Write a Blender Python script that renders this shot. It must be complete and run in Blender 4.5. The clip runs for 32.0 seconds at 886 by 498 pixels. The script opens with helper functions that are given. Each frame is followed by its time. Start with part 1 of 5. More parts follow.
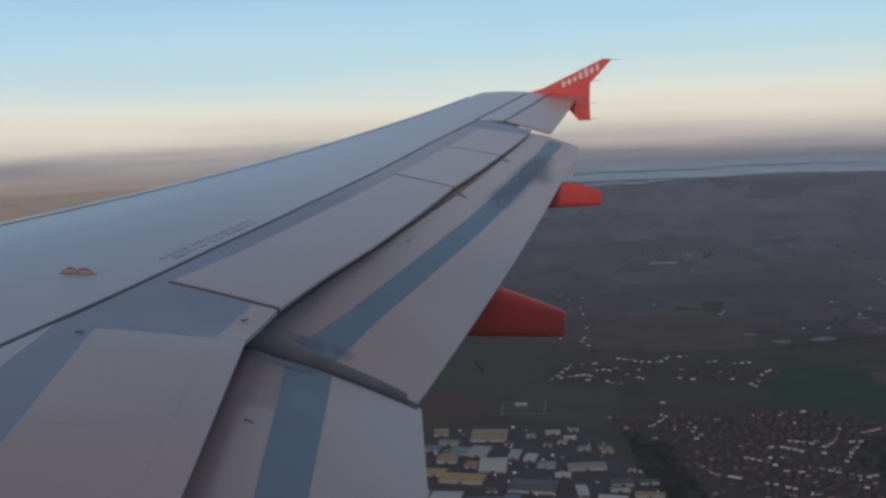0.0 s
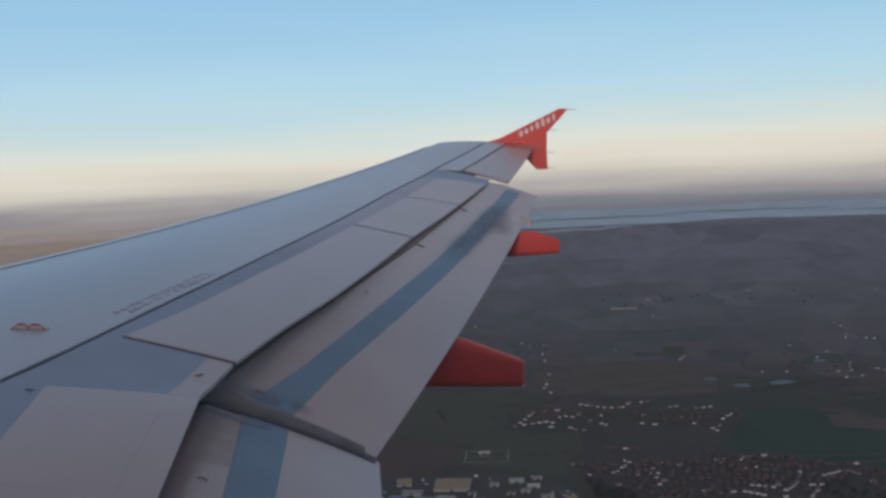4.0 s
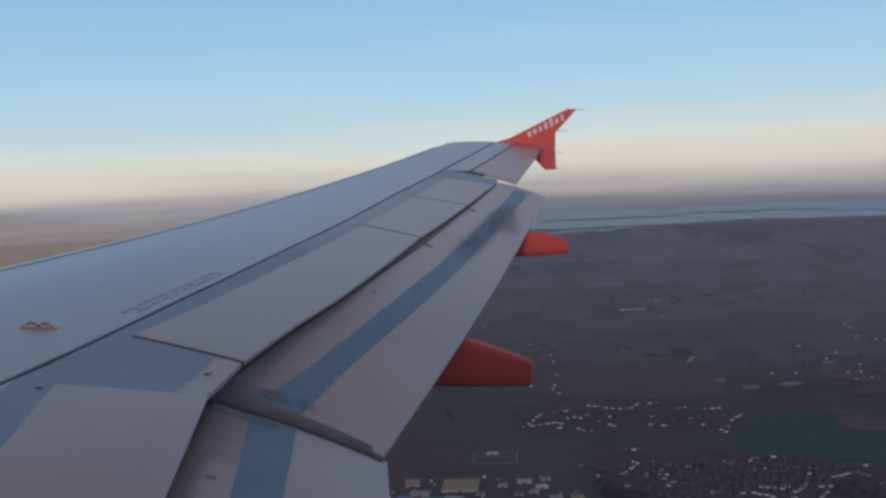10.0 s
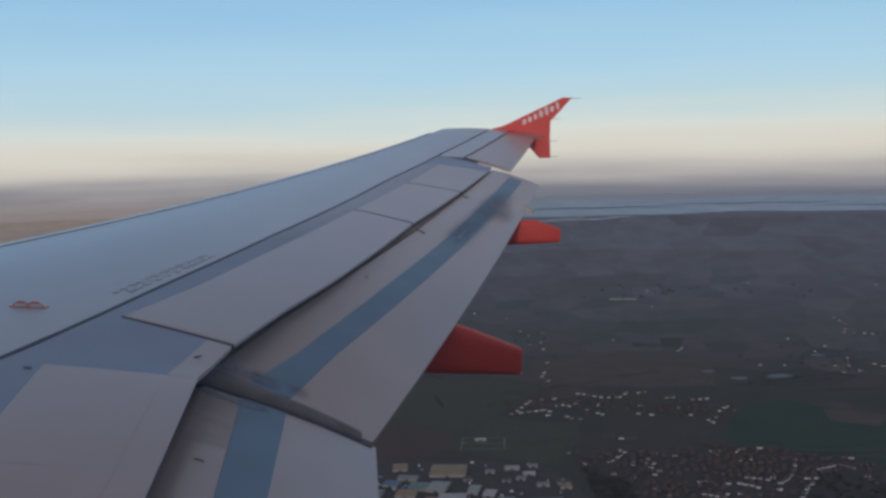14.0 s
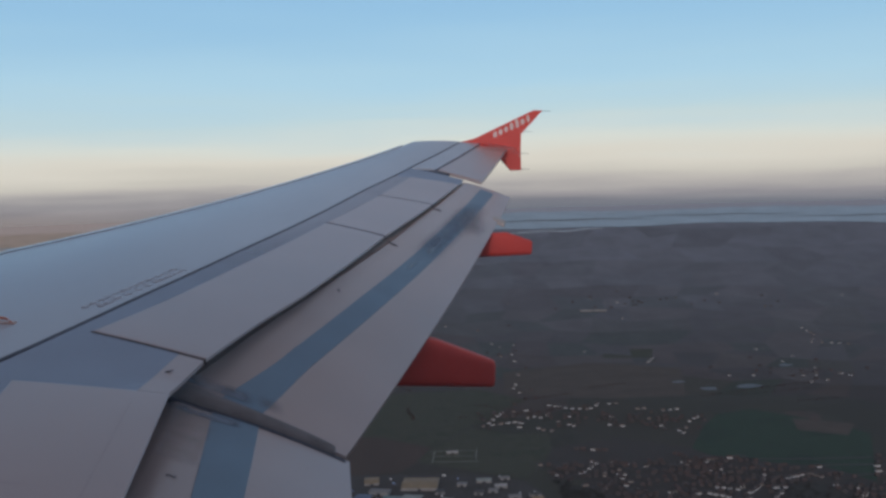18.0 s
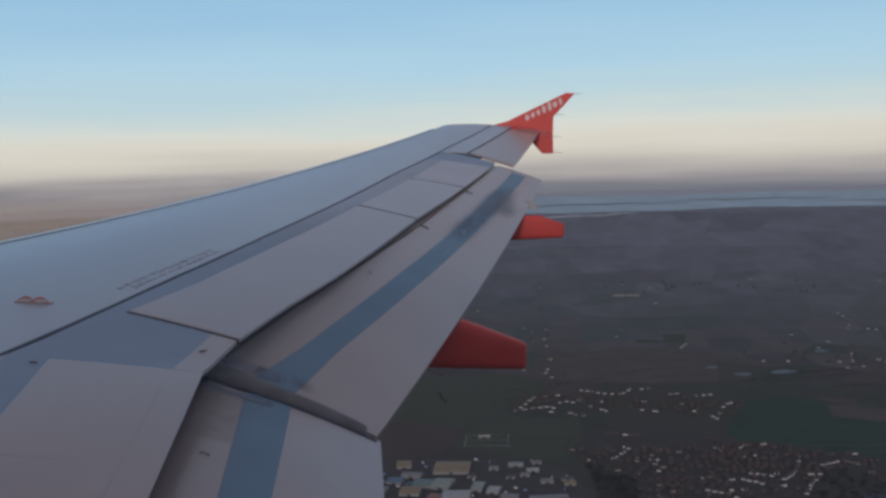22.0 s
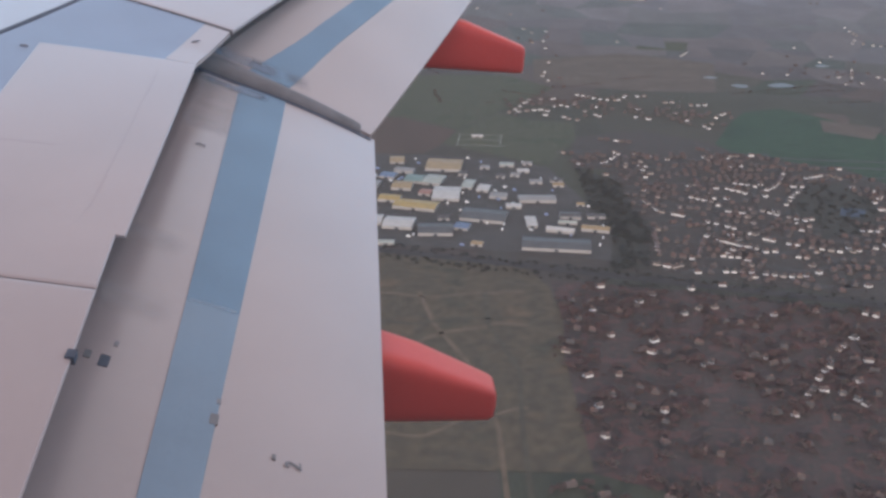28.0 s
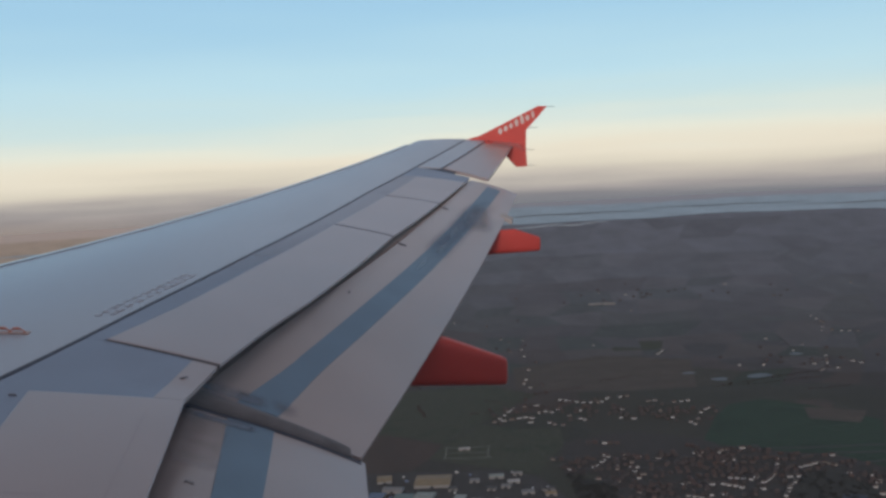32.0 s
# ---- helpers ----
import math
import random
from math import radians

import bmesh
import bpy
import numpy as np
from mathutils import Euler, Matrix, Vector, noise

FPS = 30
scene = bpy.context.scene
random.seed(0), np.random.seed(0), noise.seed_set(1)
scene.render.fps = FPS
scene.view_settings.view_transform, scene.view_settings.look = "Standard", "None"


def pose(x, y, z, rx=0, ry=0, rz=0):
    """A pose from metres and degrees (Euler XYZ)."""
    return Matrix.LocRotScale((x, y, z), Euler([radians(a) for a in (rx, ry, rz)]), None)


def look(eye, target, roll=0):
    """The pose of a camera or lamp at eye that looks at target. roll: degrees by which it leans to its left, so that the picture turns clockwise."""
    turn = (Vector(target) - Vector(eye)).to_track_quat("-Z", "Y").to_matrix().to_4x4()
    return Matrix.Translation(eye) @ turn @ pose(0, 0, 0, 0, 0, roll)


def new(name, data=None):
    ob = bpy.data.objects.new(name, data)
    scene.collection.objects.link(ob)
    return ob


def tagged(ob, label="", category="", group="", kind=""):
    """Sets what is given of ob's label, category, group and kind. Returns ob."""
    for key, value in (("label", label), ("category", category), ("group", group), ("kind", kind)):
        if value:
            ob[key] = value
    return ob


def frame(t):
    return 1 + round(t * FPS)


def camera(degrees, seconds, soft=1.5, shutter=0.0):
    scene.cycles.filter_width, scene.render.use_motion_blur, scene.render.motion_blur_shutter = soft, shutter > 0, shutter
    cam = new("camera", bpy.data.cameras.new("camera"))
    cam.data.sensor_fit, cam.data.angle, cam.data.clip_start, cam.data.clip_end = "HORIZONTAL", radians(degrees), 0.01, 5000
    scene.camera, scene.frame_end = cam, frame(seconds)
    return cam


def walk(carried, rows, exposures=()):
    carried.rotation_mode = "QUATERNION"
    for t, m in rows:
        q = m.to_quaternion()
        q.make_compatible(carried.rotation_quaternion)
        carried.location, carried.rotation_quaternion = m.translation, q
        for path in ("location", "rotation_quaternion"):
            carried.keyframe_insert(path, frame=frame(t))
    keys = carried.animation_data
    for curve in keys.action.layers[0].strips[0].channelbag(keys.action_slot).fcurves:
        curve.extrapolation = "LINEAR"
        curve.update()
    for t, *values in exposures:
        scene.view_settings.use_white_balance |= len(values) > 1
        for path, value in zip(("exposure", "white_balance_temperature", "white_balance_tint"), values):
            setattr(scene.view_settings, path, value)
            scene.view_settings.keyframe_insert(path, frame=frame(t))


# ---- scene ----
# A twin-jet airliner on approach at dusk: the cabin window seat, the starboard wing, and the country below.
# World: z up, ground at 0. Aircraft frame: x aft, y outboard, z up, nose slightly up.
cam = camera(48.0, 32.0, soft=3.0)
PATH = [
    (0, 0.402, 1.737, 430.794, 84.23, 1.76, -2.95),
    (0.5, 0.426, 1.732, 430.795, 86.23, 1.77, -2.3),
    (1, 0.422, 1.737, 430.805, 84.89, 2.28, -3.05),
    (1.5, 0.432, 1.763, 430.805, 86.84, 0.79, -2.96),
    (2, 0.434, 1.742, 430.802, 88.4, 1.27, -3.66),
    (2.5, 0.417, 1.72, 430.822, 86.77, 1.97, -3.85),
    (4.5, 0.426, 1.73, 430.812, 87.08, 2.46, -5.79),
    (5, 0.419, 1.709, 430.818, 88.19, 3.33, -5.78),
    (5.5, 0.421, 1.703, 430.812, 88.27, 3.45, -4.86),
    (6, 0.426, 1.7, 430.795, 88.3, 2.11, -4.3),
    (6.5, 0.424, 1.737, 430.826, 88.49, 2.4, -4.04),
    (7, 0.427, 1.713, 430.815, 88.47, 2.95, -3.87),
    (7.5, 0.413, 1.704, 430.803, 87.98, 3.39, -4.17),
    (8, 0.417, 1.72, 430.789, 86.35, 2.95, -3.03),
    (8.5, 0.418, 1.715, 430.806, 87.94, 2.59, -4.62),
    (9, 0.432, 1.733, 430.807, 87.32, 3.36, -5.12),
    (9.5, 0.414, 1.71, 430.813, 86.73, 2.36, -5.15),
    (10, 0.426, 1.723, 430.809, 86.95, 2.08, -4.74),
    (10.5, 0.423, 1.72, 430.801, 86.54, 0.9, -4.77),
    (11, 0.415, 1.725, 430.798, 86.84, 0.93, -5.35),
    (11.5, 0.424, 1.733, 430.816, 86.79, 0.14, -5.47),
    (12, 0.414, 1.711, 430.798, 85.95, -0.15, -4.62),
    (12.5, 0.415, 1.731, 430.797, 85.45, 0.07, -4.45),
    (13, 0.423, 1.733, 430.808, 85.94, 0.35, -4.7),
    (13.5, 0.423, 1.726, 430.809, 86.18, 0.69, -4.68),
    (14, 0.424, 1.735, 430.814, 86.13, 0.91, -5.12),
    (14.5, 0.419, 1.731, 430.803, 86.66, 1.7, -6.23),
    (16.5, 0.414, 1.728, 430.813, 86.44, 0.89, -6.94),
    (17, 0.424, 1.73, 430.808, 86.46, 1.41, -6.23),
    (17.5, 0.423, 1.725, 430.813, 86.63, 1.09, -6.4),
    (18, 0.413, 1.736, 430.815, 86.82, 1.06, -6.81),
    (18.5, 0.423, 1.733, 430.809, 87.11, 1.43, -6.74),
    (19, 0.426, 1.737, 430.812, 87, 1.34, -6.54),
    (19.5, 0.423, 1.734, 430.813, 87.05, 1.45, -6.53),
    (20, 0.419, 1.732, 430.813, 87.17, 1.73, -6.46),
    (20.5, 0.42, 1.734, 430.808, 87.14, 2.05, -6.76),
    (21, 0.42, 1.73, 430.817, 86.84, 1.64, -6.11),
    (21.5, 0.419, 1.73, 430.819, 86.77, 1.52, -5.83),
    (22, 0.418, 1.73, 430.799, 85.96, 1.12, -4.96),
    (22.5, 0.419, 1.723, 430.797, 83.28, 0.01, -3.54),
    (23, 0.425, 1.714, 430.819, 81.32, -0.78, -2.8),
    (23.5, 0.424, 1.703, 430.819, 78.97, -0.84, -2.75),
    (24, 0.419, 1.727, 430.813, 78.29, -0.62, -2.03),
    (24.5, 0.416, 1.725, 430.817, 76.9, -0.77, -1.48),
    (25, 0.418, 1.72, 430.809, 76.74, -0.67, -0.82),
    (25.5, 0.424, 1.736, 430.802, 74.55, -2.06, -0.58),
    (26, 0.419, 1.727, 430.805, 70.37, -1.95, -2.71),
    (26.5, 0.416, 1.733, 430.814, 68.28, -2.39, -4.3),
    (28.5, 0.421, 1.731, 430.82, 69.36, -1.14, -4.84),
    (29, 0.406, 1.743, 430.825, 73.81, -0.27, -5.37),
    (29.5, 0.406, 1.734, 430.822, 81.66, 2.45, -5.64),
    (30, 0.406, 1.733, 430.818, 84.49, 2.84, -5.93),
    (30.5, 0.414, 1.726, 430.826, 85.54, 3.07, -6.18),
    (31, 0.412, 1.739, 430.825, 86.48, 2.56, -6.72),
    (31.5, 0.403, 1.726, 430.827, 86.38, 2.57, -6.49),
    (32, 0.397, 1.728, 430.832, 86.66, 2.5, -6.49),
]

EXPOSURE = [(0, 0.06, 6600, 11), (4.5, 0.05, 6520, 11), (7, -0.02, 6330, 11), (9, -0.03, 6280, 11), (18, -0.03, 6380, 11), (22, -0.04, 6480, 12), (23, -0.02, 6600, 12), (24, 0.27, 6620, 13), (25, 0.5, 6680, 15), (26, 0.83, 6720, 16),
            (28.5, 1.80, 7150, 13), (29, 1.79, 7180, 13), (29.5, 1.27, 7160, 11), (30, 0.79, 7480, 10), (31, 0.32, 7380, 10), (32, 0.17, 6920, 10)]

HEIGHT = 430.0
# mean attitude of the flight over the country: a touch more bank and pitch
TRIM = Matrix.Translation((0, 0, HEIGHT)) @ pose(0, 0, 0, -0.55, 0.8, 0) @ Matrix.Translation((0, 0, -HEIGHT))
walk(cam, [(t, TRIM @ pose(*p)) for t, *p in PATH], EXPOSURE)

AIRCRAFT = TRIM @ Matrix.Translation((0, 0, HEIGHT)) @ pose(0, 0, 0, 0, 2.92, 0) @ pose(0, 0, 0, -0.58, 0, 0)

# ---- sky and sun ----
SUN_EL, SUN_AZ = 12.0, 192.0  # degrees; azimuth clockwise from +y
world = bpy.data.worlds.new("dusk_sky")
scene.world = world
world.use_nodes = True
wn, wl = world.node_tree.nodes, world.node_tree.links
wn.clear()
w_out = wn.new("ShaderNodeOutputWorld")
w_bg = wn.new("ShaderNodeBackground")
w_sky = wn.new("ShaderNodeTexSky")
w_sky.sky_type, w_sky.sun_disc = "NISHITA", False
w_sky.sun_elevation, w_sky.sun_rotation = radians(SUN_EL), radians(SUN_AZ)
w_sky.air_density, w_sky.dust_density, w_sky.ozone_density = 1.0, 2.0, 2.0
w_geo = wn.new("ShaderNodeTexCoord")
w_sep = wn.new("ShaderNodeSeparateXYZ")
w_ramp = wn.new("ShaderNodeValToRGB")
w_mix = wn.new("ShaderNodeMixRGB")
w_scale = wn.new("ShaderNodeVectorMath")
w_scale.operation = "SCALE"
w_scale.inputs["Scale"].default_value = 0.10
SKY = [(0.0, (0.18, 0.19, 0.225)), (0.008, (0.24, 0.235, 0.26)), (0.018, (0.39, 0.37, 0.375)), (0.028, (0.56, 0.525, 0.49)), (0.038, (0.69, 0.655, 0.575)), (0.052, (0.81, 0.77, 0.67)), (0.070, (0.775, 0.81, 0.745)),
       (0.096, (0.57, 0.745, 0.80)), (0.128, (0.465, 0.71, 0.86)), (0.19, (0.35, 0.61, 0.83)), (0.28, (0.25, 0.50, 0.79)), (0.53, (0.30, 0.30, 0.34)), (1.0, (0.26, 0.21, 0.21))]
while len(w_ramp.color_ramp.elements) < len(SKY):
    w_ramp.color_ramp.elements.new(0.5)
for e, (p, c) in zip(w_ramp.color_ramp.elements, SKY):
    e.position, e.color = p, (*c, 1)
w_mix.inputs[0].default_value = 0.85
wl.new(w_geo.outputs["Generated"], w_sep.inputs[0])
w_noise, w_map, w_bend = wn.new("ShaderNodeTexNoise"), wn.new("ShaderNodeMapping"), wn.new("ShaderNodeMath")
w_map.inputs["Scale"].default_value = (2.0, 2.0, 26.0)
w_noise.inputs["Scale"].default_value, w_noise.inputs["Detail"].default_value = 1.6, 4
w_bend.operation = "MULTIPLY_ADD"
w_bend.inputs[1].default_value = 0.044
wl.new(w_geo.outputs["Generated"], w_map.inputs[0])
wl.new(w_map.outputs[0], w_noise.inputs["Vector"])
wl.new(w_noise.outputs["Fac"], w_bend.inputs[0])
w_low = wn.new("ShaderNodeMath")
w_low.operation = "ADD"
w_low.inputs[1].default_value = 0.008
wl.new(w_sep.outputs["Z"], w_low.inputs[0])
wl.new(w_low.outputs[0], w_bend.inputs[2])
wl.new(w_bend.outputs[0], w_ramp.inputs[0])
wl.new(w_sky.outputs[0], w_scale.inputs[0])
wl.new(w_scale.outputs[0], w_mix.inputs[1])
wl.new(w_ramp.outputs[0], w_mix.inputs[2])
wl.new(w_mix.outputs[0], w_bg.inputs[0])
w_bg.inputs[1].default_value = 1.0
wl.new(w_bg.outputs[0], w_out.inputs[0])

sun = new("sun", bpy.data.lights.new("sun", "SUN"))
sun.data.energy, sun.data.angle, sun.data.color = 1.1, radians(9), (1.0, 0.88, 0.80)
sdir = Vector((math.sin(radians(SUN_AZ)) * math.cos(radians(SUN_EL)), math.cos(radians(SUN_AZ)) * math.cos(radians(SUN_EL)), math.sin(radians(SUN_EL))))
sun.matrix_world = look(sdir * 900 + Vector((0, 0, HEIGHT)), (0, 0, HEIGHT))


# ---- materials ----
def material(name, color, rough=0.5, metal=0.0, vary=0.15, scale=8.0, bump=0.0, fine=60.0, coat=0.0, objvary=0.0, island=False, dirt=None, dirt_amount=0.0, stretch=(1, 1, 1)):
    """Two scales of mottling on a base colour, with grain relief; dirt: a second colour in streaks."""
    m = bpy.data.materials.new(name)
    m.use_nodes = True
    n, l = m.node_tree.nodes, m.node_tree.links
    b = n["Principled BSDF"]
    b.inputs["Roughness"].default_value, b.inputs["Metallic"].default_value = rough, metal
    b.inputs["Coat Weight"].default_value = coat
    b.inputs["Coat Roughness"].default_value = 0.25
    tc = n.new("ShaderNodeTexCoord")
    mp = n.new("ShaderNodeMapping")
    mp.inputs["Scale"].default_value = stretch
    l.new(tc.outputs["Object"], mp.inputs[0])
    a, f = n.new("ShaderNodeTexNoise"), n.new("ShaderNodeTexNoise")
    a.inputs["Scale"].default_value, a.inputs["Detail"].default_value = scale, 4
    f.inputs["Scale"].default_value, f.inputs["Detail"].default_value = fine, 3
    l.new(mp.outputs[0], a.inputs["Vector"])
    l.new(mp.outputs[0], f.inputs["Vector"])
    add = n.new("ShaderNodeMath")
    add.operation = "MULTIPLY_ADD"
    l.new(f.outputs["Fac"], add.inputs[0])
    add.inputs[1].default_value = 0.4
    l.new(a.outputs["Fac"], add.inputs[2])
    mr = n.new("ShaderNodeMapRange")
    l.new(add.outputs[0], mr.inputs["Value"])
    mr.inputs["From Min"].default_value, mr.inputs["From Max"].default_value = 0.4, 1.0
    mr.inputs["To Min"].default_value, mr.inputs["To Max"].default_value = 1 - vary, 1 + vary
    val = mr.outputs[0]
    if objvary:
        src = n.new("ShaderNodeNewGeometry").outputs["Random Per Island"] if island else n.new("ShaderNodeObjectInfo").outputs["Random"]
        ov = n.new("ShaderNodeMapRange")
        l.new(src, ov.inputs["Value"])
        ov.inputs["To Min"].default_value, ov.inputs["To Max"].default_value = 1 - objvary, 1 + objvary
        mu = n.new("ShaderNodeMath")
        mu.operation = "MULTIPLY"
        l.new(val, mu.inputs[0])
        l.new(ov.outputs[0], mu.inputs[1])
        val = mu.outputs[0]
    mul = n.new("ShaderNodeVectorMath")
    mul.operation = "SCALE"
    mul.inputs[0].default_value = color
    l.new(val, mul.inputs["Scale"])
    col = mul.outputs[0]
    if dirt:
        d = n.new("ShaderNodeTexNoise")
        d.inputs["Scale"].default_value, d.inputs["Detail"].default_value = scale * 0.6, 6
        l.new(mp.outputs[0], d.inputs["Vector"])
        dr = n.new("ShaderNodeMapRange")
        l.new(d.outputs["Fac"], dr.inputs["Value"])
        dr.inputs["From Min"].default_value, dr.inputs["From Max"].default_value = 0.48, 0.75
        dr.inputs["To Max"].default_value = dirt_amount
        mx = n.new("ShaderNodeMixRGB")
        l.new(dr.outputs[0], mx.inputs[0])
        l.new(col, mx.inputs[1])
        mx.inputs[2].default_value = (*dirt, 1)
        col = mx.outputs[0]
    l.new(col, b.inputs["Base Color"])
    if bump:
        bp = n.new("ShaderNodeBump")
        bp.inputs["Strength"].default_value, bp.inputs["Distance"].default_value = bump, 0.01
        l.new(f.outputs["Fac"], bp.inputs["Height"])
        l.new(bp.outputs[0], b.inputs["Normal"])
    return m


M_SKIN = material("wing_skin_paint", (0.382, 0.390, 0.438), 0.26, 0, 0.07, 1.2, 0.03, 40, dirt=(0.30, 0.32, 0.40), dirt_amount=0.3, stretch=(1, 0.4, 1))
M_SPOILER = material("spoiler_paint", (0.384, 0.306, 0.304), 0.29, 0, 0.09, 1.5, 0.04, 50, dirt=(0.34, 0.32, 0.34), dirt_amount=0.35, coat=0.2)
M_BLUE = material("blue_grey_paint", (0.205, 0.258, 0.365), 0.4, 0, 0.10, 3, 0.04, 60, dirt=(0.20, 0.26, 0.38), dirt_amount=0.4)
M_BAND = material("blue_walkway_band", (0.124, 0.217, 0.315), 0.45, 0, 0.12, 3, 0.04, 60, dirt=(0.115, 0.19, 0.28), dirt_amount=0.5)
M_BAND_OLD = material("faded_blue_band", (0.17, 0.25, 0.335), 0.4, 0, 0.12, 3, 0.04, 60, dirt=(0.20, 0.25, 0.31), dirt_amount=0.5)
M_FLAP = material("flap_paint", (0.400, 0.330, 0.324), 0.30, 0, 0.09, 1.5, 0.04, 50, dirt=(0.33, 0.31, 0.33), dirt_amount=0.35, coat=0.2)
M_SOOT = material("rubbing_strip", (0.20, 0.19, 0.20), 0.6, 0, 0.3, 5, 0.05, 50)
M_COVE = material("grey_slot_lining", (0.40, 0.36, 0.35), 0.6, 0, 0.15, 5, 0.05, 50)
M_RUBBER = material("seal_rubber", (0.155, 0.145, 0.155), 0.6, 0, 0.25, 10, 0.1, 70)
M_METAL = material("bare_leading_edge", (0.62, 0.64, 0.68), 0.28, 0.8, 0.06, 3, 0.03, 40)
M_RED = material("coral_red_paint", (0.62, 0.055, 0.042), 0.55, 0, 0.06, 3, 0.03, 50, coat=0.0, dirt=(0.46, 0.05, 0.04), dirt_amount=0.3)
M_WHITE = material("white_marking", (0.66, 0.50, 0.48), 0.5, 0, 0.05)
M_MARK = material("faded_marking", (0.20, 0.19, 0.21), 0.6, 0, 0.2, 20)
M_LINE = material("dark_joint", (0.045, 0.055, 0.085), 0.7, 0, 0.2, 10)
M_HOOK = material("worn_orange_paint", (0.66, 0.19, 0.10), 0.55, 0, 0.25, 20)
M_PLATE = material("worn_plate_paint", (0.50, 0.33, 0.28), 0.5, 0, 0.2, 20)
M_CABIN = material("cabin_lining", (0.35, 0.38, 0.40), 0.6, 0, 0.05)
M_FUSE = material("fuselage_grey_paint", (0.20, 0.20, 0.22), 0.45, 0, 0.04, 1)
M_SEAL = material("window_seal", (0.009, 0.024, 0.031), 0.7, 0, 0.15, 20)


# ---- building helpers ----
def part(name, bm, mat, parent=None, label=""):
    me = bpy.data.meshes.new(name)
    bm.normal_update()
    bm.to_mesh(me)
    bm.free()
    me.materials.append(mat)
    ob = new(name, me)
    if parent:
        ob.parent = parent
    if label:
        tagged(ob, label)
    return ob


def smooth(ob, angle=35):
    for p in ob.data.polygons:
        p.use_smooth = True
    ob.data.set_sharp_from_angle(angle=radians(angle))
    return ob


def loft(rings, cap=True):
    """A closed tube through rings of equal length."""
    bm = bmesh.new()
    vs = [[bm.verts.new(p) for p in r] for r in rings]
    k = len(rings[0])
    for a, b in zip(vs, vs[1:]):
        for i in range(k):
            bm.faces.new((a[i], a[(i + 1) % k], b[(i + 1) % k], b[i]))
    if cap:
        bm.faces.new(vs[0][::-1])
        bm.faces.new(vs[-1])
    bmesh.ops.recalc_face_normals(bm, faces=bm.faces)
    return bm


def line(points, y):
    """x on a plan line of (y, x) points, carried on straight past its ends."""
    ys = [p[0] for p in points]
    i = min(max(sum(1 for v in ys if v <= y) - 1, 0), len(ys) - 2)
    (y0, x0), (y1, x1) = points[i], points[i + 1]
    return x0 + (x1 - x0) * (y - y0) / (y1 - y0)


# ---- wing plan (aircraft frame, metres) ----
KINK = 6.4
HINGE = [(1.6, -1.95), (4.0, -1.62), (6.19, -1.16), (7.85, -0.75), (9.58, -0.26), (12.74, 0.76), (14.86, 1.57), (16.84, 2.40)]
SPOIL_F = [(7.06, -0.81), (7.76, -0.58), (9.02, -0.21), (10.94, 0.40), (13.87, 1.41)]
SHROUD = [(1.6, -0.19), (3.55, -0.21), (4.47, -0.235), (6.18, -0.28), (6.75, -0.19), (7.39, -0.03), (8.32, 0.26), (10.61, 0.92), (13.73, 1.99), (14.1, 2.10)]
INNER_F = [(1.6, -0.66), (4.99, -0.86), (6.17, -0.94)]
AIL_H = [(14.54, 1.81), (16.93, 2.78)]


def lead(y):
    return -3.8 + 0.52 * (y - KINK) + 0.018 * max(0.0, 13.8 - y) - (0.10 * (4.2 - y) ** 2 if y < 4.2 else 0)


def trail(y):
    return 0.302 * max(y - KINK, 0.0)


def dihedral(y):
    d = y - KINK
    return 0.1056 * d + 0.7534 * max(d / 10.5, 0.0) ** 2


def top(x, y):
    """Height of the upper skin."""
    c = trail(y) - lead(y)
    s = (x - lead(y)) / c
    z = dihedral(y) + c * 0.035 * (1 - ((s - 0.4) / (0.6 if s > 0.4 else 0.46)) ** 2)
    if s < 0.05:
        z -= c * 0.030 * (1 - math.sqrt(max(0.0, 1 - (1 - max(s, 0) / 0.05) ** 2)))
    return z


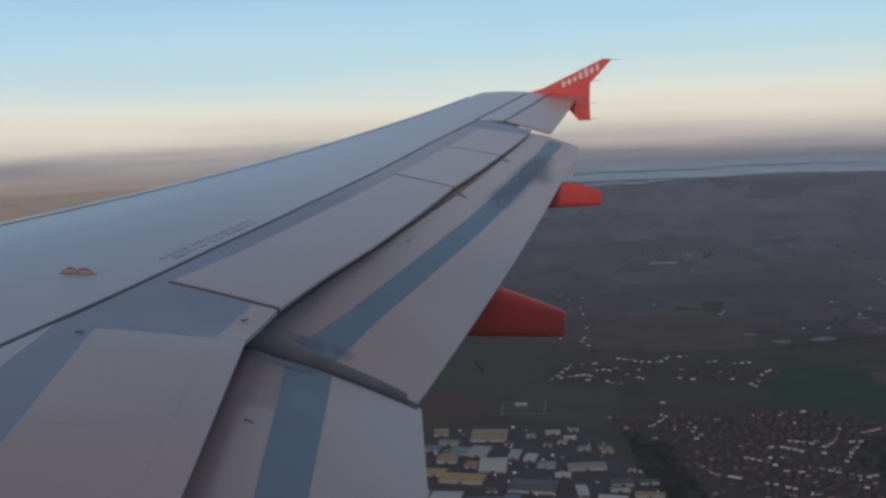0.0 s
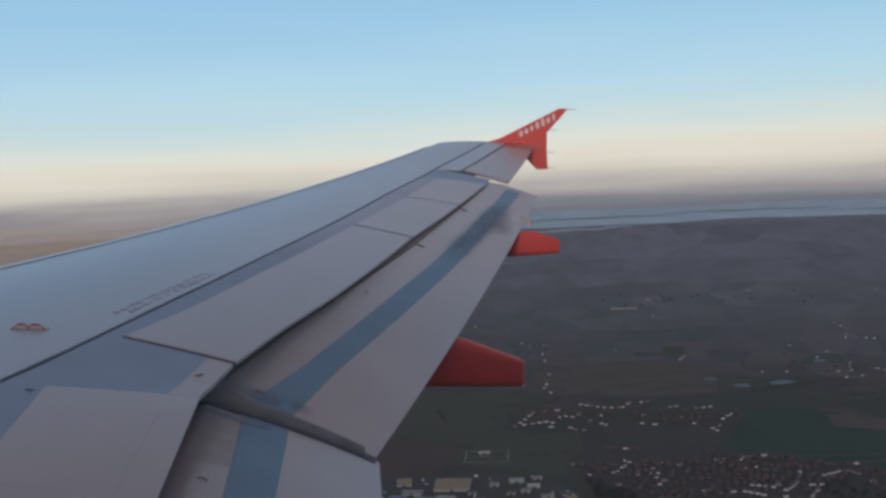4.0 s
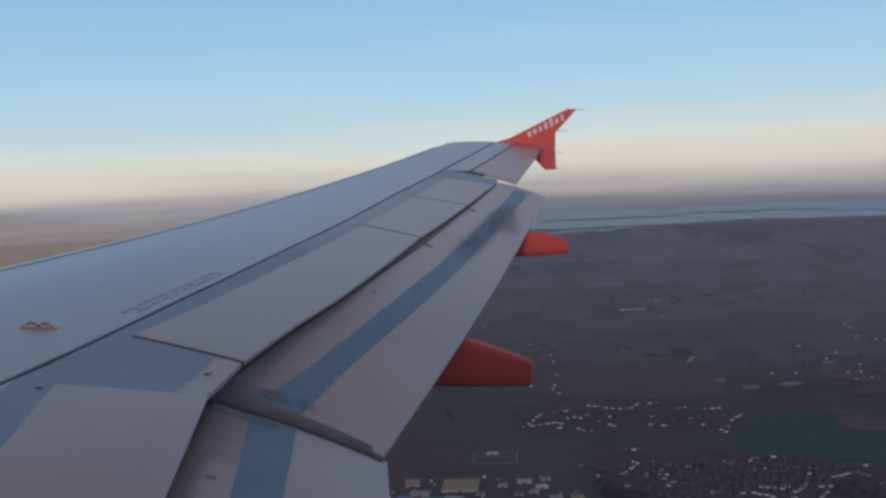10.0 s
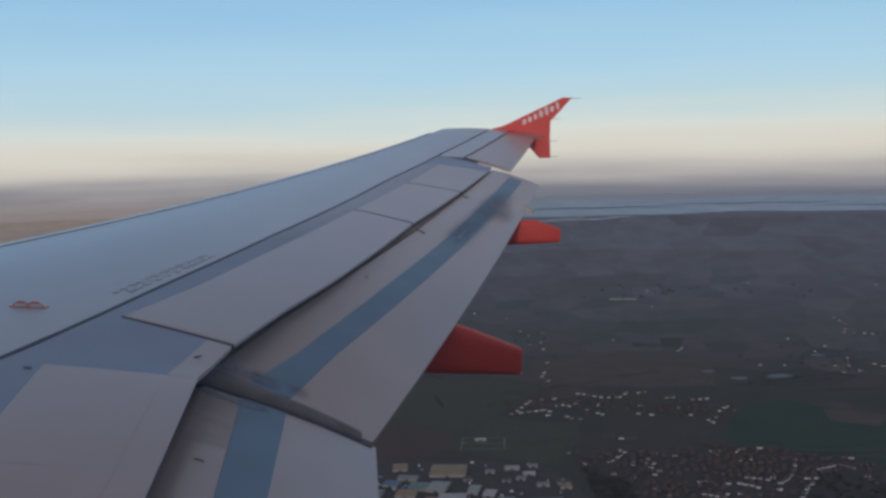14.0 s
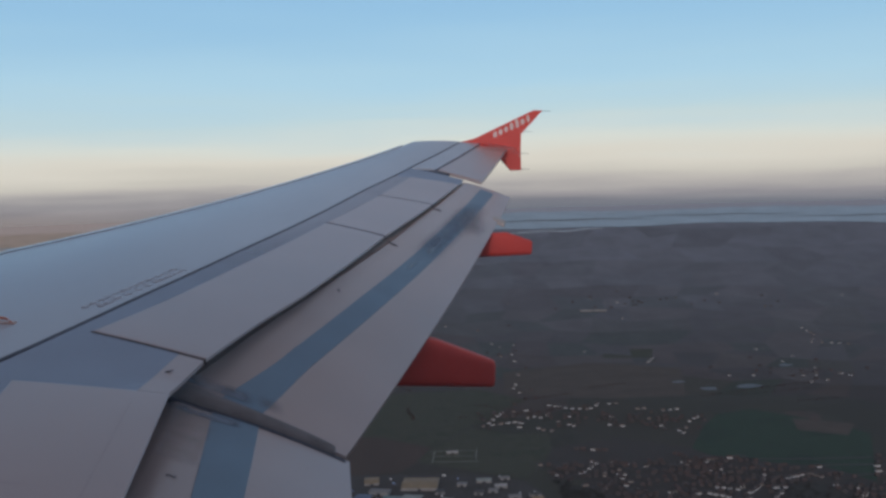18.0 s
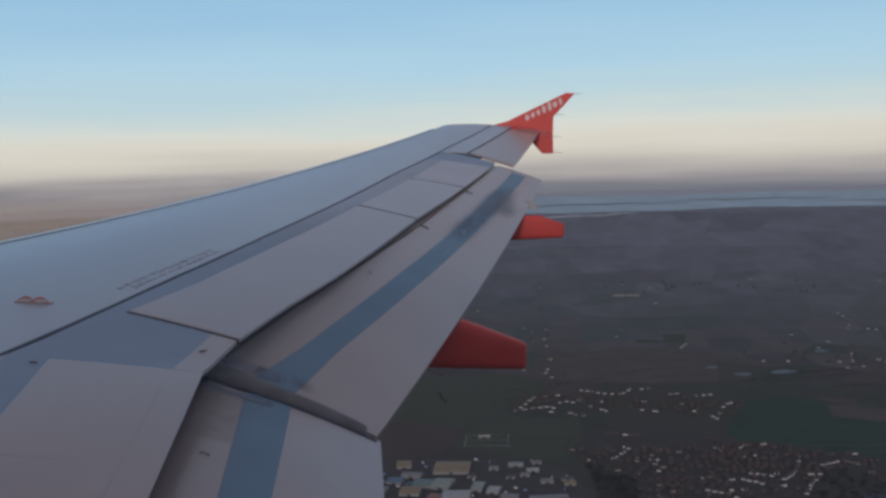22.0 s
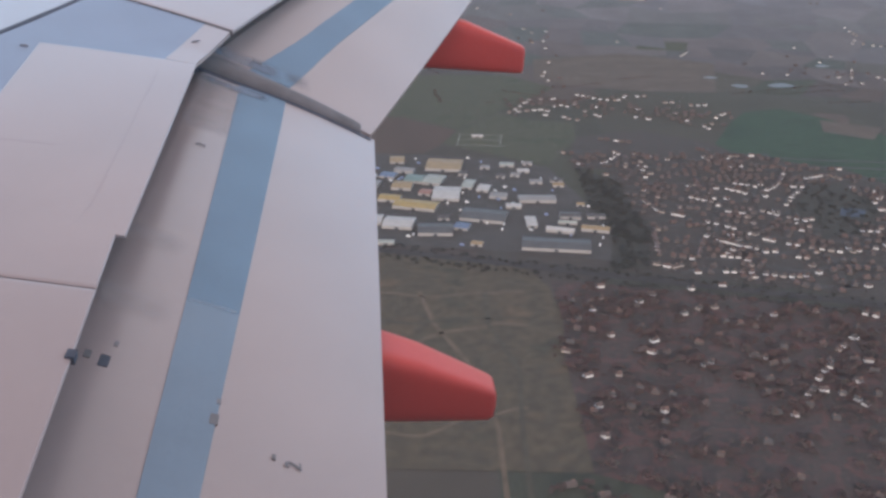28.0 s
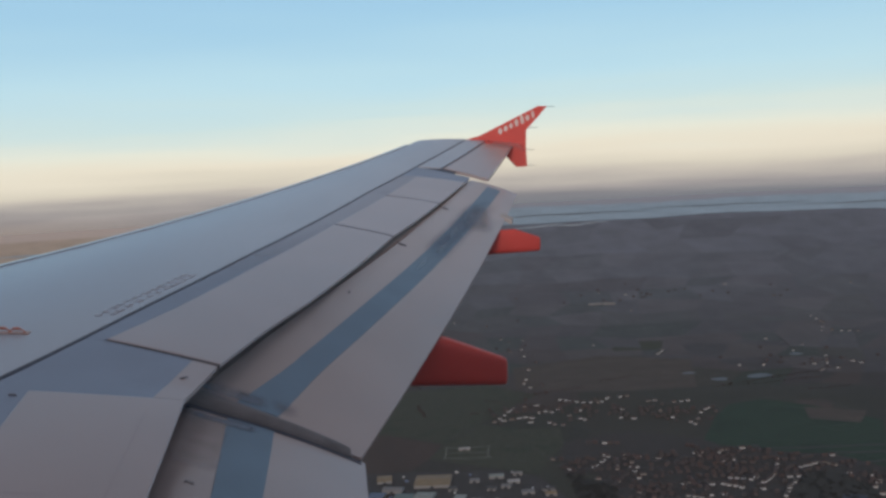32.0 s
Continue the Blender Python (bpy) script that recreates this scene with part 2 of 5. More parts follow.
def slab(corners, nu, nv, lift=0.0, thick=0.02, height=top, edge=0.004, cuts=()):
    """A thin panel on a surface. corners: plan points (x, y), front inner, front outer, rear outer, rear inner; or functions of v for curved front and rear."""
    us = sorted({0, 0.006, 1 - 0.006, 1, *[i / nu for i in range(nu + 1)]})
    vs = sorted({0, 0.006, 1 - 0.006, 1, *cuts, *[i / nv for i in range(nv + 1)]})

    def plan(u, v):
        if callable(corners):
            return corners(u, v)
        a, b, c, d = corners
        fx, fy = a[0] + (b[0] - a[0]) * v, a[1] + (b[1] - a[1]) * v
        rx, ry = d[0] + (c[0] - d[0]) * v, d[1] + (c[1] - d[1]) * v
        return fx + (rx - fx) * u, fy + (ry - fy) * u

    bm = bmesh.new()
    up, lo = [], []
    for v in vs:
        ru, rl = [], []
        for u in us:
            x, y = plan(u, v)
            z = height(x, y) + lift
            e = edge if u in (0, 1) or v in (0, 1) else 0
            ru.append(bm.verts.new((x, y, z - e)))
            rl.append(bm.verts.new((x, y, z - thick)))
        up.append(ru)
        lo.append(rl)
    n, m = len(vs), len(us)
    for j in range(n - 1):
        for i in range(m - 1):
            bm.faces.new((up[j][i], up[j][i + 1], up[j + 1][i + 1], up[j + 1][i]))
            bm.faces.new((lo[j][i], lo[j + 1][i], lo[j + 1][i + 1], lo[j][i + 1]))
    for j in range(n - 1):
        for i in (0, m - 1):
            bm.faces.new((up[j][i], up[j + 1][i], lo[j + 1][i], lo[j][i]))
    for i in range(m - 1):
        for j in (0, n - 1):
            bm.faces.new((up[j][i], up[j][i + 1], lo[j][i + 1], lo[j][i]))
    bmesh.ops.recalc_face_normals(bm, faces=bm.faces)
    return bm


def between(front, rear, y0, y1, gap=0.0):
    """Plan of a strip between two plan lines."""
    def plan(u, v):
        y = y0 + (y1 - y0) * v
        a, b = line(front, y) + gap, line(rear, y) - gap
        return a + (b - a) * u, y
    return plan


def stain_or_light(name, color, amount, fade, scale=9.0, lo=0.42, hi=0.62, stretch=(1, 1, 1), rough=0.5):
    """Worn paint, dirt or painted light and shade that thins out: fade gives the soft width at the front, rear, inner
    and outer edge of its sheet.
    """
    m = bpy.data.materials.new(name)
    m.use_nodes = True
    n, l = m.node_tree.nodes, m.node_tree.links
    b, out = n["Principled BSDF"], n["Material Output"]
    b.inputs["Base Color"].default_value, b.inputs["Roughness"].default_value = (*color, 1), rough
    tc, sep, tr, mix = n.new("ShaderNodeTexCoord"), n.new("ShaderNodeSeparateXYZ"), n.new("ShaderNodeBsdfTransparent"), n.new("ShaderNodeMixShader")
    l.new(tc.outputs["UV"], sep.inputs[0])
    mp, no, mr = n.new("ShaderNodeMapping"), n.new("ShaderNodeTexNoise"), n.new("ShaderNodeMapRange")
    mp.inputs["Scale"].default_value = stretch
    l.new(tc.outputs["Object"], mp.inputs[0])
    l.new(mp.outputs[0], no.inputs["Vector"])
    no.inputs["Scale"].default_value, no.inputs["Detail"].default_value = scale, 5
    mr.inputs["From Min"].default_value, mr.inputs["From Max"].default_value, mr.inputs["To Max"].default_value = lo, hi, amount
    l.new(no.outputs["Fac"], mr.inputs["Value"])
    val = mr.outputs[0]
    for axis, near, w in (("X", 0, fade[0]), ("X", 1, fade[1]), ("Y", 0, fade[2]), ("Y", 1, fade[3])):
        if not w:
            continue
        r, mu = n.new("ShaderNodeMapRange"), n.new("ShaderNodeMath")
        r.interpolation_type, mu.operation = "SMOOTHSTEP", "MULTIPLY"
        r.inputs["From Min"].default_value, r.inputs["From Max"].default_value = near, near + (w if near == 0 else -w)
        l.new(sep.outputs[axis], r.inputs["Value"])
        l.new(r.outputs[0], mu.inputs[0])
        l.new(val, mu.inputs[1])
        val = mu.outputs[0]
    l.new(val, mix.inputs[0])
    l.new(tr.outputs[0], mix.inputs[1])
    l.new(b.outputs[0], mix.inputs[2])
    l.new(mix.outputs[0], out.inputs[0])
    return m


def paint_sheet(name, plan, nu, nv, lift, mat, parent, label, height):
    """A film of paint, dirt or painted light on a surface; u runs aft, v outboard."""
    bm = bmesh.new()
    uv = bm.loops.layers.uv.new("UVMap")
    grid = []
    for j in range(nv + 1):
        row_v = []
        for i in range(nu + 1):
            x, y = plan(i / nu, j / nv)
            row_v.append(bm.verts.new((x, y, height(x, y) + lift)))
        grid.append(row_v)
    for j in range(nv):
        for i in range(nu):
            f = bm.faces.new((grid[j][i], grid[j][i + 1], grid[j + 1][i + 1], grid[j + 1][i]))
            for lp, (a, b) in zip(f.loops, ((i, j), (i + 1, j), (i + 1, j + 1), (i, j + 1))):
                lp[uv].uv = (a / nu, b / nv)
    ob = part(name, bm, mat, parent, label)
    ob.visible_shadow = False
    return ob


def rect(x0, x1, y0, y1):
    return lambda u, v: (x0 + (x1 - x0) * u, y0 + (y1 - y0) * v)


airliner = tagged(new("airliner"), "white and grey twin-jet airliner in flight with coral red wing tip", "aircraft")
airliner.matrix_basis = AIRCRAFT


# ---- wing body ----
def wing_ring(y):
    x0 = lead(y)
    xr = line(SHROUD, y) if y < 14.08 else line(AIL_H, max(y, 14.54)) - 0.01
    if y >= 14.08 and y < 14.54:
        xr = line(HINGE, y) + 0.22
    xh = line(HINGE, y)
    back = 0.28 if y < 14.08 else 0.13
    c = trail(y) - lead(y)
    ups, lows = [], []
    for s in (0, 0.004, 0.015, 0.03, 0.05, 0.08, 0.12, 0.2, 0.3, 0.4, 0.5, 0.6, 0.7, 0.8, 0.9, 1.0):
        x = x0 + (xh - x0) * s
        ups.append((x, y, top(x, y)))
    ups.append((xh + 0.004, y, top(xh, y) - 0.024))
    for s in (0.1, 0.4, 0.7, 1.0):
        x = xh + (xr - back - xh) * s
        ups.append((x, y, top(x, y) - 0.024))
    xe = xr - back
    depth = 0.105 * c
    lows.append((xe, y, top(xe, y) - (0.085 * c if y < 14.08 else 0.06)))
    for s in (0.85, 0.6, 0.4, 0.2, 0.08, 0.02):
        x = x0 + (xe - x0) * s
        t = math.sqrt(s) * (1 - s) * 2.1 + 0.1 * (1 - s)
        lows.append((x, y, top(x, y) - max(0.05 + depth * min(t, 1.0), 0.086 * c if s > 0.5 and y < 14.08 else 0)))
    return ups + lows


wing_ys = [1.78, 2.4, 3.2, 4.0, 4.8, 5.6, 6.2, 6.5, 7.0, 7.6, 8.4, 9.2, 10, 10.8, 11.6, 12.4, 13.2, 13.8, 14.07, 14.09, 14.5, 14.56, 15, 15.5, 16, 16.4, 16.7, 16.86]
smooth(part("wing_skin", loft([wing_ring(y) for y in wing_ys]), M_SKIN, airliner, "pale blue-grey painted upper wing skin"), 20)


# slats along the leading edge
def slat(y0, y1):
    rings = []
    for k in range(9):
        y = y0 + (y1 - y0) * k / 8
        x0, c = lead(y), trail(y) - lead(y)
        up = [(x0 + c * s - 0.03, y, top(x0 + c * s, y) + 0.006) for s in (0, 0.004, 0.012, 0.025, 0.045, 0.07)]
        dn = [(x0 + c * s - 0.035, y, top(x0 + c * s, y) - 0.02 - 0.03 * c * math.sqrt(s / 0.07)) for s in (0.06, 0.03, 0.012, 0.004)]
        rings.append(up + dn)
    return smooth(part("slat", loft(rings), M_METAL, airliner, "bare metal leading-edge slat"), 30)


for a, b in ((3.0, 5.6), (5.603, 8.2), (8.203, 10.7), (10.703, 13.18), (13.183, 16.45)):
    slat(a, b)

# dark sub-structure under the panels, seen through their joints
part("joint_channel", slab(lambda u, v: (line(HINGE, 1.9 + 12.16 * v) + 0.001 + u * (line(SHROUD, 1.9 + 12.16 * v) - 0.12 - line(HINGE, 1.9 + 12.16 * v)), 1.9 + 12.16 * v), 3, 30, -0.012, 0.01), M_LINE, airliner, "dark joint channel along the hinge line")
part("joint_channel", slab(lambda u, v: (line(HINGE, 14.1 + 2.4 * v) + u * (trail(14.1 + 2.4 * v) - 0.45 - line(HINGE, 14.1 + 2.4 * v)), 14.1 + 2.4 * v), 3, 8, -0.012, 0.01), M_LINE, airliner)
part("joint_sealant", slab(lambda u, v: (line(HINGE, 1.9 + 14.9 * v) + 0.002 + 0.026 * u, 1.9 + 14.9 * v), 1, 34, 0.0015, 0.012, top, 0.0), M_LINE, airliner, "dark sealant line along the hinge")

# fixed panels behind the hinge line
def ahead(y0, y1, front, rear, a, b):
    """A strip from front + a to rear - b."""
    def plan(u, v):
        y = y0 + (y1 - y0) * v
        p, q = line(front, y) + a, line(rear, y) - b
        return p + (q - p) * u, y
    return plan


strip = ahead(7.05, 13.87, HINGE, SPOIL_F, 0.03, 0.0)
part("trailing_panel", slab(strip, 3, 14, edge=0.0), M_BLUE, airliner, "blue-grey panel strip ahead of the spoilers")
INNER_B = [(1.6, -0.94), (4.99, -1.13), (6.17, -1.12)]
part("trailing_panel", slab(ahead(1.9, 6.172, INNER_B, INNER_F, 0.0, 0.0), 3, 8, edge=0.0), M_BLUE, airliner, "blue-grey panel strip ahead of the inboard spoiler")
part("trailing_panel", slab(ahead(1.9, 6.172, HINGE, INNER_B, 0.03, 0.0), 3, 8, edge=0.0), M_SKIN, airliner)


def middle_panel(u, v):
    """Between the spoilers: its outer side follows the spoiler's end."""
    x_in = -1.13 + (-0.42 + 1.13) * u
    y_out = 7.048 if u < 0.5 else 7.048 - 0.245 * (u - 0.5) / 0.5
    y = 6.172 + (y_out - 6.172) * v
    x_out = line(HINGE, 7.048) + 0.03 + (-0.806 - line(HINGE, 7.048) - 0.03) * u / 0.5 if u < 0.5 else -0.806 + 0.476 * (u - 0.5) / 0.5
    return x_in + (x_out - x_in) * v, y


part("trailing_panel", slab(middle_panel, 8, 6, edge=0.0), M_BLUE, airliner, "blue-grey panel between the spoilers")
part("trailing_panel", slab([(-0.419, 6.185), (-0.329, 6.803), (-0.20, 6.738), (-0.285, 6.185)], 3, 3, edge=0.0), M_SPOILER, airliner, "light grey trailing corner panel")
part("trailing_panel", slab([(1.22, 13.88), (1.46, 14.52), (2.09, 14.07), (2.0, 13.74)], 4, 3), M_BLUE, airliner, "blue-grey panel between spoiler and aileron")
part("trailing_panel", slab(lambda u, v: (line(HINGE, 14.53 + 2.3 * v) + 0.03 + u * (line(AIL_H, 14.53 + 2.3 * v) - line(HINGE, 14.53 + 2.3 * v) - 0.055), 14.53 + 2.3 * v), 2, 5), M_SKIN, airliner)

# spoilers
SPLIT = [((-0.81, 7.06), (-0.19, 6.75)), ((0.40, 10.94), (0.92, 10.61)), ((0.955, 12.58), (1.53, 12.38)), ((1.41, 13.87), (1.99, 13.73))]
for (f0, r0), (f1, r1) in zip(SPLIT, SPLIT[1:]):
    def spoiler_plan(u, v, f0=f0, r0=r0, f1=f1, r1=r1):
        yf, yr = f0[1] + (f1[1] - f0[1]) * v, r0[1] + (r1[1] - r0[1]) * v
        g = 0.013
        a = 0.003 if f0[1] < 7.1 else g
        yf, yr = min(max(yf, f0[1] + a), f1[1] - g), min(max(yr, r0[1] + a), r1[1] - g)
        xf, xr = line(SPOIL_F, yf) + 0.002, line(SHROUD, yr)
        return xf + (xr - xf) * u, yf + (yr - yf) * u
    part("spoiler", slab(spoiler_plan, 4, 10, 0.004, 0.016), M_SPOILER, airliner, "light grey outboard spoiler panel, closed")


def seam(p, q, width, parent, mat=M_LINE):
    """A dark joint between two panels, from plan point p to q."""
    return part("panel_seam", slab(lambda u, v: (p[0] + (q[0] - p[0]) * v, p[1] + (q[1] - p[1]) * v + width * (u - 0.5)), 1, 8, 0.0055, 0.03, top, 0.0), mat, parent)


for f, r in SPLIT[1:3]:
    seam(f, r, 0.013, airliner)
seam((SPLIT[0][0][0], SPLIT[0][0][1] - 0.002), (SPLIT[0][1][0], SPLIT[0][1][1] - 0.002), 0.005, airliner, M_RUBBER)
def inner_rear(y):
    """Rear edge of the inboard spoiler, with its notch."""
    return -0.235 - 0.0263 * (y - 4.47) if y > 4.47 else -0.262 + 0.0565 * (4.47 - y)


part("spoiler", slab(lambda u, v: ((line(INNER_F, 4.165 + 2.0 * v) + 0.001) * (1 - u) + u * inner_rear(4.165 + 2.0 * v), 4.165 + 2.0 * v + 0.01 * u * v), 4, 8, 0.004, 0.008, edge=0.002, cuts=(0.1522, 0.1528)), M_SPOILER, airliner, "light grey inboard spoiler panel, closed")
part("trailing_panel", slab(lambda u, v: ((line(INNER_F, 1.85 + 2.312 * v) + 0.001) * (1 - u) + u * inner_rear(1.85 + 2.312 * v), 1.85 + 2.312 * v), 4, 6, 0.002, 0.008, edge=0.002), M_SPOILER, airliner, "light grey fixed root panel")

# aileron
part("aileron", slab(lambda u, v: ((line(AIL_H, 14.54 + 2.3 * v) + 0.012) * (1 - u) + u * trail(14.12 + 2.72 * v), (14.54 + 2.3 * v) * (1 - u) + u * (14.12 + 2.72 * v)), 4, 6, 0.0, 0.04), M_SPOILER, airliner, "light grey aileron")


# ---- flaps ----
def flap_te(y):
    return 0.53 if y <= 6.68 else 0.53 + 0.2966 * (y - 6.75)


def flap_z(x, y):
    """Upper face of the lowered flap: from its trailing edge up to a slot under the shroud, which closes outboard."""
    drop = 0.43 if y < 6.75 else 0.43 - 0.255 * (y - 6.75) / 7.3
    zt = dihedral(y) - drop
    xs = line(SHROUD, y)
    gap = 0.185 + 0.012 * (6.6 - y) if y < 6.75 else line([(6.75, 0.175), (7.6, 0.105), (9.0, 0.058), (11.0, 0.033), (14.1, 0.026)], y)
    zs = top(xs, y) - gap
    d, ds = flap_te(y) - x, flap_te(y) - xs
    return zt + (zs - zt) * d / ds + 0.018 * math.sin(min(d / ds, 1) * math.pi)


def flap(y0, y1, chord0, chord1, name, label):
    rings = []
    for k in range(43):
        v = k / 42
        y = y0 + (y1 - y0) * v
        c = chord0 + (chord1 - chord0) * v
        xt = flap_te(y)
        up = [(xt - c * s, y, flap_z(xt - c * s, y)) for s in (0.0, 0.15, 0.3, 0.45, 0.6, 0.75, 0.88)]
        up += [(xt - c * s, y, flap_z(xt - c * 0.88, y) - dz * c) for s, dz in ((0.95, 0.015), (0.99, 0.05), (1.0, 0.09))]
        dn = [(xt - c * s, y, flap_z(xt - c * s, y) - dz * c) for s, dz in ((0.97, 0.16), (0.85, 0.19), (0.6, 0.14), (0.3, 0.06), (0.0, 0.012))]
        rings.append(up + dn)
    return smooth(part(name, loft(rings), M_FLAP, airliner, label), 30)


in_flap = flap(1.95, 6.62, 0.95, 0.95, "inboard_flap", "light grey inboard flap, lowered")
out_flap = flap(6.692, 14.05, 0.95, 0.66, "outboard_flap", "light grey outboard flap, lowered")
def band_x(u, y):
    left, right = -0.015 - 0.0265 * (y - 2), 0.068 + 0.004 * (y - 2)
    return left + (right - left) * u


part("painted_band", slab(lambda u, v: (band_x(u, 4.577 + 2.023 * v), 4.577 + 2.023 * v), 3, 8, 0.003, 0.004, flap_z, 0.001), M_BAND, in_flap, "blue painted band")
part("painted_band", slab(lambda u, v: (band_x(u, 2.0 + 2.577 * v), 2.0 + 2.577 * v), 3, 8, 0.003, 0.004, flap_z, 0.001), M_BAND_OLD, in_flap, "faded grey-blue painted band")
part("painted_band", slab(lambda u, v: (flap_te(6.765 + 7.12 * v) - 0.62 + 0.26 * v ** 0.8 - 0.03 * max(0, 1 - 12 * v) + u * (0.15 + 0.015 * v + 0.06 * max(0, 1 - 12 * v)), 6.765 + 7.12 * v), 3, 42, 0.005, 0.006, flap_z, 0.001), M_BAND, out_flap, "blue painted band")
NOSE_W = [(6.76, 0.30), (7.6, 0.27), (9.0, 0.20), (11.0, 0.13), (14.1, 0.09)]
# grime strip that also paints the slot's brown shade, fading aft
paint_sheet("leading_shade_grime", lambda u, v: (line(SHROUD, 6.78 + 7.2 * v) - 0.10 + u * (0.10 + line(NOSE_W, 6.78 + 7.2 * v)), 6.78 + 7.2 * v), 8, 40, 0.004, stain_or_light("slot_shade_and_grime", (0.29, 0.26, 0.25), 0.2, (0, 0.85, 0.02, 0.02), 3, 0.0, 0.7, (1, 0.3, 1)), out_flap, "brown grime and slot shade painted on the flap nose", flap_z)


def seal_w(x):
    """The seal narrows towards the trailing edge."""
    return line([(-0.6, 0.165), (-0.25, 0.16), (0.1, 0.10), (0.6, 0.085)], x)


def seal_z(x, y):
    """A rounded bulb along the inner end of the outboard flap."""
    s = min(max((y - 6.605) / seal_w(x), 0), 1)
    return flap_z(x, min(y, 6.66)) * (1 - s) + flap_z(x, max(y, 6.77)) * s + 0.2 * seal_w(x) * math.sqrt(max(0.0, 1 - (2 * s - 1) ** 2))


part("flap_seal", slab(lambda u, v: (-0.52 + 0.98 * u, 6.605 + seal_w(-0.52 + 0.98 * u) * (1 - 4 * max(0, u - 0.9)) * v), 26, 12, 0.004, 0.06, seal_z, 0.004), M_RUBBER, airliner, "dark grey rounded rubber seal between the flaps")
part("seal_gap", slab(lambda u, v: (-0.50 + 1.01 * u, 6.578 + 0.03 * v), 20, 1, 0.004, 0.03, flap_z, 0.001), M_LINE, airliner, "dark gap beside the flap seal")


# added lining that closes the slot ahead of the outboard flap, grey to bounce light
part("flap_cove", slab(lambda u, v: (line(SHROUD, 6.80 + 7.2 * v) - 0.34 + 0.34 * u, 6.80 + 7.2 * v), 3, 18, -0.035, 0.012, lambda x, y: min(flap_z(x, y), top(x, y) - 0.03), 0.0), M_COVE, airliner, "grey slot lining ahead of the flap")


# ---- flap track fairings ----
def fairing(y, stations, label):
    """stations: x, top z, bottom z, half width."""
    rings = []
    for x, zt, zb, w in stations:
        h = (zt - zb) / 2
        ring = []
        for k in range(32):
            a = 2 * math.pi * (k + 0.5) / 32
            cx, cz = math.cos(a), math.sin(a)
            ring.append((x, y + w * math.copysign(abs(cx) ** 0.36, cx), (zt + zb) / 2 + h * math.copysign(abs(cz) ** 0.42, cz)))
        rings.append(ring)
    return smooth(part("flap_track_fairing", loft(rings), M_RED, airliner, label), 50)


def fairing_stations(y, x0, x1, zt0, zt1, zb0, zb1, w):
    """Under the flap as far as its trailing edge, then a canoe tail."""
    def under(x):
        d = max(flap_te(y) - x, 0)
        return flap_z(max(x, flap_te(y) - 0.5), y) - min(0.05 + 0.28 * d, 0.24)
    out = [(x0 - 0.75, zb0 + 0.10, zb0 + 0.05, 0.05), (x0 - 0.68, zb0 + 0.14, zb0 + 0.01, w * 0.8)]
    for k in range(9):
        s = k / 8
        out.append((x0 - 0.6 + (x1 - x0 + 0.6) * s, zt0 + 0.12 - (zt0 + 0.12 - zt1) * s ** 1.1, zb0 + (zb1 - zb0) * s ** 1.5, w * (1 - 0.55 * s ** 2)))
        if out[-1][0] < flap_te(y) + 0.02:
            x, zt, zb, ww = out[-1]
            out[-1] = (x, max(min(zt, under(x)), zb + 0.1), zb, ww)
    x, zt, zb, ww = out[-1]
    out += [(x + 0.02, zt - 0.012, zb + 0.01, ww * 0.85), (x + 0.028, zt - 0.04, zb + 0.035, ww * 0.5)]
    return out


fairing(8.95, fairing_stations(8.95, 1.12, 1.63, 0.0, -0.24, -0.43, -0.44, 0.16), "coral red flap track fairing below the flap")
fairing(12.5, fairing_stations(12.5, 2.17, 2.63, 0.72, 0.55, 0.33, 0.39, 0.14), "coral red flap track fairing, outer and smaller")
fairing(4.82, fairing_stations(4.82, 0.50, 0.92, -0.53, -0.79, -0.91, -0.92, 0.17), "coral red flap track fairing under the inboard flap")

# ---- wing tip fence ----
FENCE = [(2.30, 1.86), (2.64, 1.96), (3.10, 2.20), (3.54, 2.43), (3.68, 2.43), (3.52, 2.24), (3.36, 2.06), (3.36, 1.80), (3.38, 1.50), (3.22, 1.49), (3.06, 1.65), (2.75, 1.72)]
bm = bmesh.new()
va = [bm.verts.new((x, 16.87, z)) for x, z in FENCE]
vb = [bm.verts.new((x, 16.93, z)) for x, z in FENCE]
bm.faces.new(va)
bm.faces.new(vb[::-1])
for i in range(len(FENCE)):
    j = (i + 1) % len(FENCE)
    bm.faces.new((va[i], va[j], vb[j], vb[i]))
bmesh.ops.recalc_face_normals(bm, faces=bm.faces)
fence = part("wingtip_fence", bm, M_RED, airliner, "coral red wing tip fence with white marking")
for k, (h, w) in enumerate(((0.072, 0.060), (0.070, 0.058), (0.070, 0.052), (0.092, 0.056), (0.112, 0.052), (0.074, 0.060), (0.098, 0.042))):
    s0 = 0.27 + 0.086 * k
    x, z = 2.64 + 0.98 * s0 + 0.05, 1.96 + 0.50 * s0 - 0.085
    bm = bmesh.new()
    bmesh.ops.create_cube(bm, size=1, matrix=Matrix.Translation((x, 16.868, z + h * 0.3)) @ pose(0, 0, 0, 0, -27, 0) @ Matrix(((1, 0, 0.25, 0), (0, 1, 0, 0), (0, 0, 1, 0), (0, 0, 0, 1))) @ Matrix.Diagonal((1.08 * w, 0.004, 1.2 * h, 1)))
    bmesh.ops.bevel(bm, geom=[e for e in bm.edges if abs(e.verts[0].co.y - e.verts[1].co.y) > 0.003], offset=0.016, segments=2, affect="EDGES")
    part("marking_block", bm, M_WHITE, fence)
for x, z in ((3.68, 2.425), (3.40, 2.10), (3.36, 1.76), (3.38, 1.52)):
    bm = bmesh.new()
